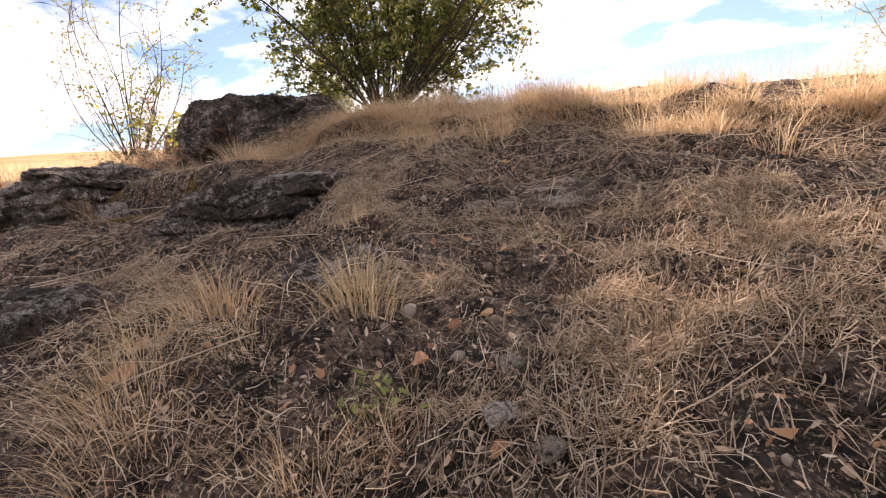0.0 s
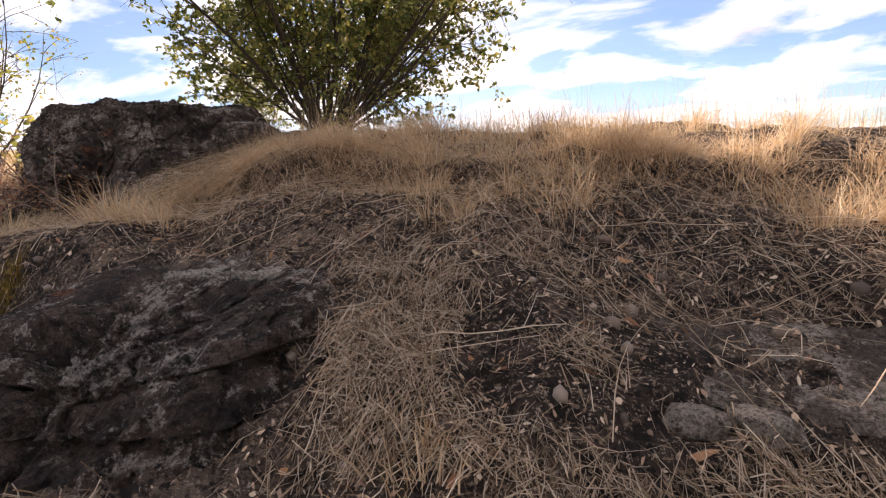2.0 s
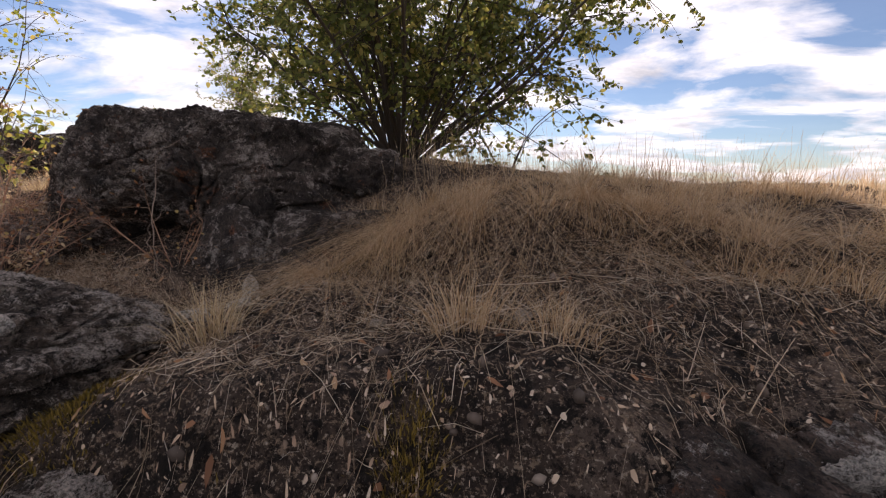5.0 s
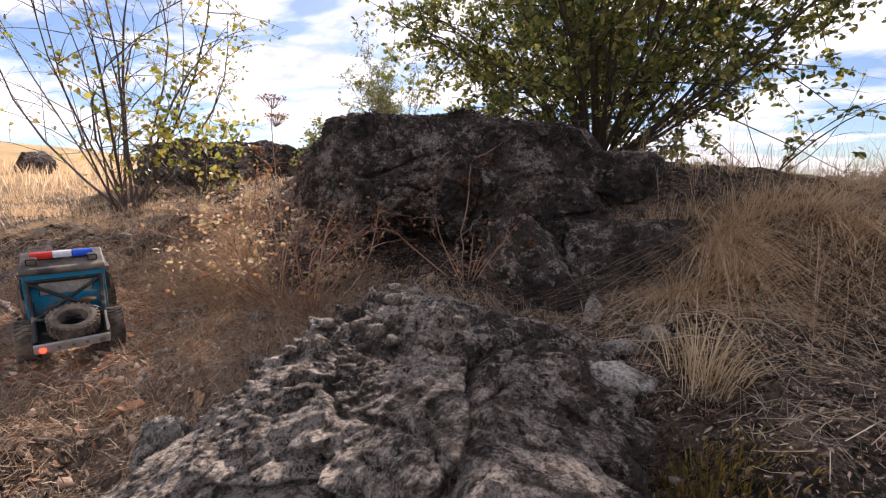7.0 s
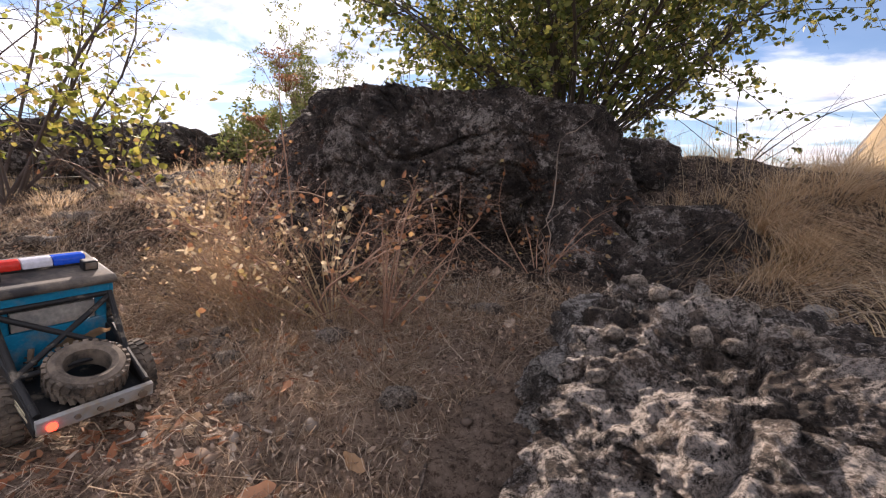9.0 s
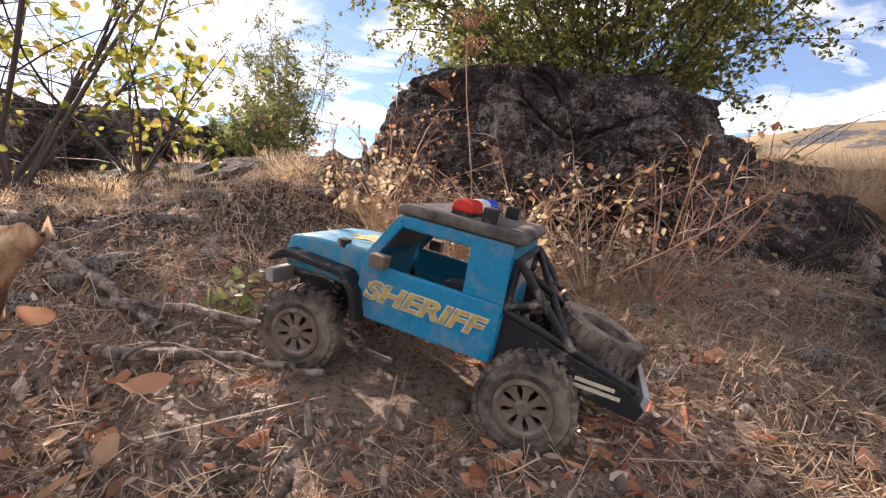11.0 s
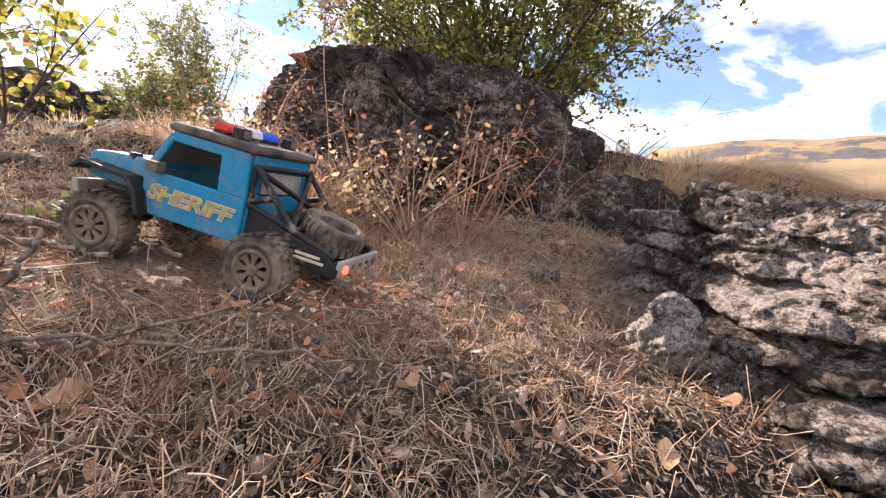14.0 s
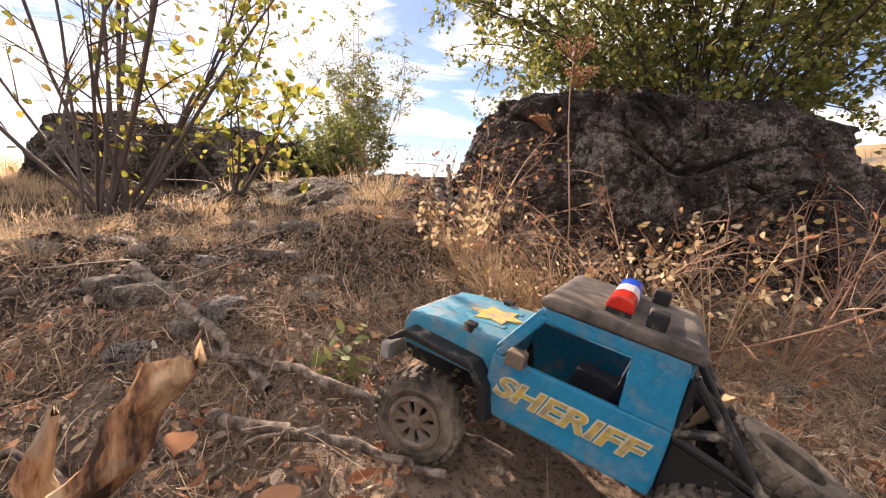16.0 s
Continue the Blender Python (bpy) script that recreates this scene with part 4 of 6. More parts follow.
def stalks(n, region, rng, length):
    """Long straight dead stems lying across the slope, one end propped up."""
    x, y = rng.uniform(region[0], region[1], n), rng.uniform(region[2], region[3], n)
    ok = keep_clear(x, y)
    x, y = x[ok], y[ok]
    n = len(x)
    az, ln = rng.uniform(0, 6.283, n), rng.uniform(*length, n)
    t = np.linspace(-0.5, 0.5, 6)
    bow = rng.normal(0, 0.05, n)[:, None] * np.cos(t * 3.1)
    px = x[:, None] + (np.cos(az) * ln)[:, None] * t - (np.sin(az) * ln)[:, None] * bow
    py = y[:, None] + (np.sin(az) * ln)[:, None] * t + (np.cos(az) * ln)[:, None] * bow
    pz = surface(px, py) + 0.008
    fit_line = np.linspace(0, 1, 6)
    pz = np.maximum(pz, pz[:, :1] * (1 - fit_line) + pz[:, -1:] * fit_line) + np.abs(rng.normal(0, 0.03, n))[:, None] * fit_line
    return tubes(np.stack([px, py, pz], -1), rng.uniform(0.0007, 0.0016, n)[:, None] * np.linspace(1, 0.5, 6), 4)


v, f = stalks(230, (-0.5, 3.3, 0.0, 2.0), rng, (0.10, 0.32))
tagged(mesh_object("dead_stalks", v, f, STRAW), "long pale dead stems lying across the slope", "dead stalks", kind="stuff")
v, f = stalks(130, (-3.5, -0.9, 0.75, 2.2), rng, (0.08, 0.24))
tagged(mesh_object("dead_stalks", v, f, STRAW), "thin dead stems lying among the leaves", "dead stalks", kind="stuff")

# cushions of yellow-brown moss on the bank and the rocks
MOSS = plant_material("yellow-brown moss", (0.0, (0.075, 0.05, 0.010)), (0.5, (0.18, 0.12, 0.02)), (1.0, (0.32, 0.22, 0.05)), see=0.2)
for x0, y0, wide in ((-0.36, 1.02, 0.05), (-0.30, 0.88, 0.04), (-0.16, 1.95, 0.06), (0.02, 0.84, 0.05), (0.30, 1.02, 0.03)):
    x, y, tl, lean = clumps(np.array([x0]), np.array([y0]), 900, np.array([wide]), np.array([0.022]), rng, down=0.1, fan=0.6)
    v, f = blades(x, y, tl, lean, rng, width=0.004, bend=0.4, segments=3)
    tagged(mesh_object("moss_cushion", v, f, MOSS), "cushion of yellow-brown moss on the bank", "moss", "moss cushions")


# small tufts of bleached grass on the upper slope
tuft_rng = np.random.default_rng(63)
for x0, y0, tall in ((-2.98, 2.02, .07), (-3.14, 2.12, .09), (-2.86, 2.30, .06), (-3.34, 1.92, .08), (-2.70, 1.96, .05), (-2.62, 2.42, .08), (-3.5, 2.05, .09), (-3.05, 2.36, .07)):
    x, y, tl, lean = clumps(np.array([x0]), np.array([y0]), 190, np.array([.032]), np.array([tall]), tuft_rng, down=0.3, fan=1.1)
    v, f = blades(x, y, tl, lean, tuft_rng, width=0.0014, bend=0.9, segments=5)
    tagged(mesh_object("grass_tuft", v, f, GRASS), "small soft tuft of bleached grass on the slope", "grass tuft", "grass tufts")

# ---- fallen leaves ----
def litter(n, region, size, rng):
    x, y = rng.uniform(region[0], region[1], n), rng.uniform(region[2], region[3], n)
    ok = keep_clear(x, y)
    x, y = x[ok], y[ok]
    ok = (((x + 1.20) / 0.45) ** 2 + ((y - 1.25) / 0.30) ** 2 > 1) | (rng.random(len(x)) < 0.3)
    x, y = x[ok], y[ok]
    v, f = leaf_cards(np.stack([x, y, surface(x, y) + 0.006], -1), size * rng.uniform(0.4, 1.35, len(x)), size * rng.uniform(0.3, 0.7, len(x)), rng, droop=-0.1)
    v = v.reshape(-1, 6, 3)
    v[:, :, 2] = surface(v[:, :, 0], v[:, :, 1]) + 0.005 + np.clip((v[:, :, 2] - v[:, :1, 2]) * 0.5, -0.003, 0.022)
    return v.reshape(-1, 3), f


v, f = litter(2200, (-3.7, -0.9, 0.6, 2.4), 0.026, rng)
tagged(mesh_object("leaf_litter", v, f, BROWN), "brown withered leaves scattered over the soil", "fallen leaves", kind="stuff")
v, f = litter(500, (-0.5, 3.0, 0.1, 1.8), 0.028, rng)
tagged(mesh_object("leaf_litter", v, f, BROWN), "few brown leaves among the straw", "fallen leaves", kind="stuff")
drift_rng = np.random.default_rng(57)
for count, region, size, mat in ((330, (-2.30, -1.45, 1.05, 1.62), 0.034, LEAFRED), (240, (-2.30, -1.45, 1.05, 1.62), 0.030, DRYLEAF), (150, (-2.65, -1.75, 0.85, 1.35), 0.034, LEAFRED),
                                 (160, (-3.1, -2.3, 1.2, 1.75), 0.032, LEAFRED), (160, (-3.1, -1.6, 0.9, 1.8), 0.030, DRYLEAF)):
    v, f = litter(count, region, size, drift_rng)
    tagged(mesh_object("leaf_litter", v, f, mat), "drift of dry rust-brown leaves" if mat is LEAFRED else "pale dry leaves lying among brown ones", "fallen leaves", kind="stuff")


def crumbs(n, region, size, rng):
    """Chips of leaf, bark and straw, tipped every way."""
    x, y = rng.uniform(region[0], region[1], n), rng.uniform(region[2], region[3], n)
    ok = keep_clear(x, y)
    x, y = x[ok], y[ok]
    v, f = leaf_cards(np.stack([x, y, surface(x, y) + 0.004], -1), size, size * rng.uniform(0.15, 0.6, len(x)), rng, droop=-0.15)
    scale = np.repeat(rng.uniform(0.35, 1.5, len(x)) ** 1.5, 6)[:, None]
    root = np.repeat(v.reshape(-1, 6, 3)[:, :1], 6, 1).reshape(-1, 3)
    out = root + (v - root) * scale
    out[:, 2] = surface(out[:, 0], out[:, 1]) + 0.003 + np.abs(v - root)[:, 2] * scale[:, 0] * 0.55
    return out, f


CHIPS = plant_material("litter chip", (0.0, (0.14, 0.092, 0.062)), (0.2, (0.30, 0.195, 0.13)), (0.45, (0.44, 0.30, 0.20)), (0.7, (0.54, 0.40, 0.28)), (1.0, (0.62, 0.50, 0.38)), see=0.15)
v, f = crumbs(40000, (-3.9, -0.9, 0.5, 2.6), 0.007, rng)
tagged(mesh_object("leaf_crumbs", v, f, CHIPS), "crumbled leaf and bark litter on the soil", "litter", kind="stuff")
v, f = crumbs(900, (-2.9, -0.8, 0.6, 1.9), 0.016, rng)
tagged(mesh_object("leaf_crumbs", v, f, CHIPS), "pale flakes of leaf and bark along the track", "litter", kind="stuff")
v, f = crumbs(36000, (-0.9, 3.5, -0.1, 2.3), 0.0095, rng)
tagged(mesh_object("leaf_crumbs", v, f, CHIPS), "crumbled straw and bark litter on the slope", "litter", kind="stuff")


def flakes(n, region, small, large, rng, lift=0.35):
    """Flat broken shards of stone, bark and leaf: five uneven corners, a raised face and slanting sides."""
    x, y = rng.uniform(region[0], region[1], n), rng.uniform(region[2], region[3], n)
    ok = keep_clear(x, y)
    x, y = x[ok], y[ok]
    n = len(x)
    r = small + (large - small) * rng.random(n) ** 2.5
    a = np.sort(rng.uniform(0, 6.283, (n, 1)) + np.arange(5) * 1.2566 + rng.uniform(-0.4, 0.4, (n, 5)), 1)
    rad = r[:, None] * rng.uniform(0.6, 1.2, (n, 5))
    slim = rng.uniform(0.45, 1.0, (n, 1))
    ux, uy = np.cos(a) * rad, np.sin(a) * rad * slim
    turn = rng.uniform(0, 6.283, (n, 1))
    px, py = ux * np.cos(turn) - uy * np.sin(turn), ux * np.sin(turn) + uy * np.cos(turn)
    tip = rng.normal(0, lift, (n, 2))
    gx, gy = (surface(x + 0.02, y) - surface(x - 0.02, y)) / 0.04, (surface(x, y + 0.02) - surface(x, y - 0.02)) / 0.04
    pz = (gx + tip[:, 0])[:, None] * px + (gy + tip[:, 1])[:, None] * py
    base = np.stack([x, y, surface(x, y) + 0.002 + r * 0.12], -1)[:, None]
    low = base + np.stack([px, py, pz - r[:, None] * 0.16], -1)
    top = base + np.stack([px * 0.86, py * 0.86, pz + r[:, None] * 0.10], -1)
    verts = np.concatenate([low, top], 1)
    idx = (np.arange(n) * 10)[:, None]
    tri = [idx + np.array([5, 6, 7]), idx + np.array([5, 7, 8]), idx + np.array([5, 8, 9])]
    for k in range(5):
        m = (k + 1) % 5
        tri += [idx + np.array([k, m, 5 + m]), idx + np.array([k, 5 + m, 5 + k])]
    return verts.reshape(-1, 3), np.concatenate(tri)


SHARD = plant_material("brown shard", (0.0, (0.085, 0.056, 0.038)), (0.4, (0.23, 0.16, 0.112)), (0.8, (0.38, 0.275, 0.20)), (1.0, (0.54, 0.425, 0.325)), see=0.0, rough=0.9)
v, f = flakes(30000, (-3.9, -1.0, 0.6, 2.6), 0.0012, 0.0065, rng, lift=0.6)
tagged(mesh_object("shards", v, f, SHARD), "small flat shards of stone and bark on the slope", "shards", kind="stuff")
v, f = flakes(260, (-3.9, -1.0, 0.7, 2.6), 0.008, 0.026, rng, lift=0.15)
tagged(mesh_object("shards", v, f, SHARD), "larger flat stones lying in the soil of the slope", "shards", kind="stuff")
v, f = flakes(9000, (-0.9, 3.3, 0.0, 1.9), 0.0012, 0.006, rng, lift=0.5)
tagged(mesh_object("shards", v, f, SHARD), "small angular stone chips in the bare soil", "shards", kind="stuff")


def dry_leaf(x, y, z, size, turn, mat, label, curl=0.3, tilt=(0, 0)):
    """One large curled leaf with a thick rim and midrib."""
    bm = bmesh.new()
    rings, steps = 4, 18
    mid = bm.verts.new((0, 0, 0))
    prev = None
    for i in range(1, rings + 1):
        row = []
        for k in range(steps):
            a = k / steps * 2 * math.pi
            r = i / rings
            tip = 1 + 0.35 * max(0.0, math.cos(a)) ** 6
            px, py = size * r * math.cos(a) * tip, size * 0.55 * r * math.sin(a) * (1 + 0.14 * math.sin(5 * a + x * 40) + 0.07 * math.sin(11 * a + x * 70))
            lift = curl * size * r ** 2 * (0.5 + 0.5 * math.sin(2 * a + 0.6)) + 0.25 * abs(py) * curl + 0.22 * size * noise.noise(Vector((px * 45, py * 45, x * 9)))
            row.append(bm.verts.new((px, py, lift)))
        for k in range(steps):
            if prev:
                bm.faces.new((prev[k], row[k], row[(k + 1) % steps], prev[(k + 1) % steps]))
            else:
                bm.faces.new((mid, row[k], row[(k + 1) % steps]))
        prev = row
    me = bpy.data.meshes.new("dry_leaf")
    bm.to_mesh(me)
    bm.free()
    me.materials.append(mat)
    me.shade_smooth()
    ob = tagged(new("dry_leaf", me), label, "leaf", "fallen leaves")
    ob.matrix_world = pose(x, y, z, tilt[0], tilt[1], turn)
    return ob


lr = random.Random(3)
LEAVES = [(-2.72, 1.42), (-2.50, 1.30), (-2.58, 1.52), (-2.40, 1.36), (-2.86, 1.60), (-2.30, 1.42), (-2.62, 1.22), (-2.10, 1.36), (-1.98, 1.46), (-1.80, 1.22), (-1.72, 1.44),
          (-1.62, 1.08), (-2.44, 1.66), (-1.48, 1.16), (-2.36, 1.26), (-2.27, 1.33), (-2.26, 0.90), (-2.40, 1.35), (-2.52, 1.12), (-2.34, 1.50), (-1.66, 1.30), (-1.56, 1.38), (-1.70, 1.50), (-2.20, 1.55), (-2.05, 1.62), (-1.40, 0.82), (-1.62, 0.72), (-2.46, 0.98), (-2.78, 1.30), (-2.96, 1.46), (-1.90, 0.84), (2.18, 0.24), (1.98, 0.30), (2.22, 0.40), (1.62, 0.10), (1.72, 0.02), (2.02, 0.72), (2.14, 0.70), (1.78, 0.70)]
for x, y in LEAVES:
    if ((x + 2.20) / 0.36) ** 2 + ((y - 1.28) / 0.24) ** 2 < 1:
        continue
    dry_leaf(x, y, float(surface(x, y)) + 0.006, lr.uniform(0.014, 0.028), lr.uniform(0, 360), LEAFRED if lr.random() < 0.5 else BROWN, "curled brown leaf fallen on the ground", lr.uniform(0.3, 0.9), (lr.uniform(-25, 25), lr.uniform(-20, 20)))


# ---- sticks and dead wood ----
GREYWOOD, nt_grey, b_grey = material("weathered grey bark", 0.9)
grain = ramp(nt_grey, tex(nt_grey, 55, 8, 0.7), (0.36, (0.05, 0.036, 0.028)), (0.5, (0.20, 0.15, 0.115)), (0.64, (0.40, 0.33, 0.27)))
nt_grey.links.new(grain, b_grey.inputs["Base Color"])
bump(nt_grey, b_grey, tex(nt_grey, 120, 8, 0.75), 1.0, 0.006)


def stick(name, label, pts, r0, r1, mat=None, knots=15, wob=0.006, seed=1):
    """A bent stick through the given points."""
    rg = np.random.default_rng(seed)
    p = np.array(pts, float)
    t = np.linspace(0, len(p) - 1, knots)
    q = np.stack([np.interp(t, np.arange(len(p)), p[:, i]) for i in range(3)], -1)
    q[1:-1] += rg.normal(0, wob, (knots - 2, 3)) * np.array([1, 1, 0.5])
    v, f = tubes(q[None], np.linspace(r0, r1, knots)[None] * rg.uniform(0.75, 1.25, (1, knots)), 8)
    return tagged(mesh_object(name, v, f, mat or GREYWOOD, True), label, "stick")


def on(x, y, up=0.01):
    return (x, y, float(surface(x, y)) + up)


stick("stick", "weathered grey branch lying on the soil", [on(-3.02, 1.80, .03), on(-2.74, 1.58, .02), on(-2.60, 1.46, .015)], 0.016, 0.009, seed=2)
stick("stick", "long thin branch lying across the litter", [on(-2.66, 1.40, .03), on(-2.48, 1.31, .03), on(-2.32, 1.26, .02)], 0.010, 0.005, seed=3)
stick("stick", "thin twig leaning out of the litter", [on(-2.95, 1.34, .01), on(-2.80, 1.28, .05), on(-2.66, 1.20, .02)], 0.005, 0.003, seed=4)
stick("stick", "thin twig leaning out of the litter", [on(-2.62, 1.30, .01), on(-2.54, 1.26, .08), on(-2.46, 1.20, .12)], 0.004, 0.002, seed=5)
stick("stick", "thin pale twig lying in the dust", [on(-2.38, 0.98, .01), on(-2.26, 0.95, .03), on(-2.10, 0.99, .06)], 0.004, 0.002, seed=6)
stick("stick", "weathered stick lying near the track", [on(-2.46, 1.02, .01), on(-2.40, 0.92, .02), on(-2.34, 0.86, .01)], 0.010, 0.007, seed=7)
stick("root", "dead grey branch beside the boulder", [on(-2.36, 2.86, .08), on(-2.26, 2.62, .07), on(-2.14, 2.42, .02)], 0.020, 0.012, seed=8, wob=0.02)
stick("root", "dead grey branch beside the boulder", [on(-2.22, 2.70, .20), on(-2.22, 2.60, .10), on(-2.20, 2.52, .05)], 0.010, 0.012, seed=9)
stick("stick", "bent grey branch lying across the fallen leaves", [on(-2.74, 1.55, .02), on(-2.52, 1.45, .03), on(-2.36, 1.37, .02), on(-2.22, 1.31, .02)], 0.009, 0.005, seed=14, knots=19)
stick("stick", "thin bowed twig before the toy truck", [on(-2.44, 0.97, .01), on(-2.28, 0.95, .045), on(-2.10, 0.92, .05), on(-1.92, 0.89, .02)], 0.0035, 0.0018, seed=15, knots=17)
stick("stick", "short forked stick propped in the litter", [on(-2.33, 0.95, .0), on(-2.335, 1.0, .06), on(-2.32, 1.04, .12)], 0.004, 0.003, seed=16)
stick("stick", "pale stick lying among the leaves", [on(-2.60, 0.94, .01), on(-2.50, 0.90, .02), on(-2.38, 0.86, .01)], 0.006, 0.004, seed=17)
stick("dry_stalk", "tall bare dry stalk before the boulder", [on(-0.97, 1.90, 0), on(-0.97, 1.90, .25), on(-0.93, 1.92, .48), on(-0.83, 1.94, .56)], 0.0026, 0.001, mat=TWIG, seed=11, wob=0.006)
stick("dry_stalk", "thin bare dry stalk before the boulder", [on(-0.98, 1.90, 0), on(-1.0, 1.90, .18), on(-0.90, 1.92, .28)], 0.002, 0.001, mat=TWIG, seed=12, wob=0.006)
for k in range(26):
    x, y = lr.uniform(-3.3, -1.2), lr.uniform(0.85, 2.2)
    a, ln = lr.uniform(0, 6.28), lr.uniform(0.05, 0.2)
    if keep_clear(np.array([x]), np.array([y]))[0]:
        stick("twig", "short dry twig lying among the leaves", [on(x, y, .006), on(x + math.cos(a) * ln / 2, y + math.sin(a) * ln / 2, .016), on(x + math.cos(a) * ln, y + math.sin(a) * ln, .008)], lr.uniform(.002, .004), .0014, seed=20 + k, knots=5)


def dead_log(label, pts, radii, seed):
    """A broken piece of a trunk: ribbed bark, knots and a splintered top."""
    p, sides, rings = np.array(pts, float), 22, 30
    t = np.linspace(0, len(p) - 1, rings)
    path = np.stack([np.interp(t, np.arange(len(p)), p[:, i]) for i in range(3)], -1)
    rad = np.interp(t, np.arange(len(p)), radii)
    bm = bmesh.new()
    prev = None
    for i in range(rings):
        row = []
        for k in range(sides):
            a = k / sides * 2 * math.pi
            q = Vector((math.cos(a) * 2.2, math.sin(a) * 2.2, i * 0.32 + seed))
            r = rad[i] * (1 + 0.30 * noise.noise(q) + 0.16 * noise.noise(q * 3.1) + 0.10 * math.sin(5 * a + i * 0.1))
            lift = 0.03 * max(0.0, noise.noise(Vector((math.cos(a) * 3, math.sin(a) * 3, seed)))) * (i == rings - 1)
            row.append(bm.verts.new((path[i][0] + r * math.cos(a), path[i][1] + r * math.sin(a), path[i][2] + lift)))
        if prev:
            for k in range(sides):
                bm.faces.new((prev[k], prev[(k + 1) % sides], row[(k + 1) % sides], row[k]))
        prev = row
    bm.faces.new(prev)
    me = bpy.data.meshes.new("dead_log")
    bm.to_mesh(me)
    bm.free()
    me.materials.append(WOOD)
    me.shade_smooth()
    return tagged(new("dead_log", me), label, "dead wood")


WOOD, nt_wood, b_wood = material("weathered wood", 0.85)
grain = ramp(nt_wood, tex(nt_wood, 40, 8, 0.65, stretch=(1, 1, 0.18)), (0.40, (0.05, 0.026, 0.016)), (0.5, (0.33, 0.16, 0.075)), (0.6, (0.56, 0.37, 0.21)))
grey = ramp(nt_wood, tex(nt_wood, 9, 6, 0.6), (0.52, BLACK), (0.62, WHITE))
nt_wood.links.new(blend(nt_wood, grey, grain, (0.30, 0.25, 0.20)), b_wood.inputs["Base Color"])
bump(nt_wood, b_wood, tex(nt_wood, 60, 8, 0.7, stretch=(1, 1, 0.15)), 0.8, 0.006)
dead_log("broken reddish-brown stump leaning over the litter", [on(-2.73, 1.05, -.04), (-2.715, 1.055, -0.585), (-2.665, 1.06, -0.535), (-2.635, 1.065, -0.48), (-2.585, 1.08, -0.44), (-2.565, 1.08, -0.395), (-2.54, 1.08, -0.365)], [0.034, 0.026, 0.024, 0.019, 0.021, 0.015, 0.018], 3)
dead_log("grey splinter of dead wood beside the stump", [on(-2.66, 1.13, -.02), (-2.655, 1.12, -0.53), (-2.67, 1.11, -0.47), (-2.65, 1.11, -0.415)], [0.017, 0.014, 0.012, 0.004], 8)
dead_log("short broken fork of the leaning stump", [(-2.64, 1.065, -0.50), (-2.60, 1.05, -0.485), (-2.565, 1.04, -0.50)], [0.014, 0.012, 0.010], 5)
for x, y, z, size, turn, tilt in ((-2.555, 1.10, -0.435, 0.016, 80, (75, 20)), (-2.585, 1.07, -0.50, 0.017, 20, (68, 10)), (-2.615, 1.06, -0.54, 0.018, 10, (60, -8)), (-2.50, 1.16, -0.53, 0.022, 40, (30, 10)), (-2.53, 1.18, -0.53, 0.018, 140, (20, 30))):
    dry_leaf(x, y, z, size, turn, LEAFRED, "curled reddish leaf caught against the stump", 0.6, tilt)
x, y, tl, lean = clumps(np.array([-2.71, -2.66, -2.77]), np.array([1.03, 1.02, 1.06]), 9, np.array([.03, .03, .03]), np.array([.24, .18, .2]), rng, down=0.0, fan=0.5)
v, f = blades(x, y, tl, lean, rng, width=0.0026, bend=0.3, segments=6)
tagged(mesh_object("grass_tuft", v, f, PALEGRASS), "few long golden stems before the stump", "grass tuft", "grass tufts")


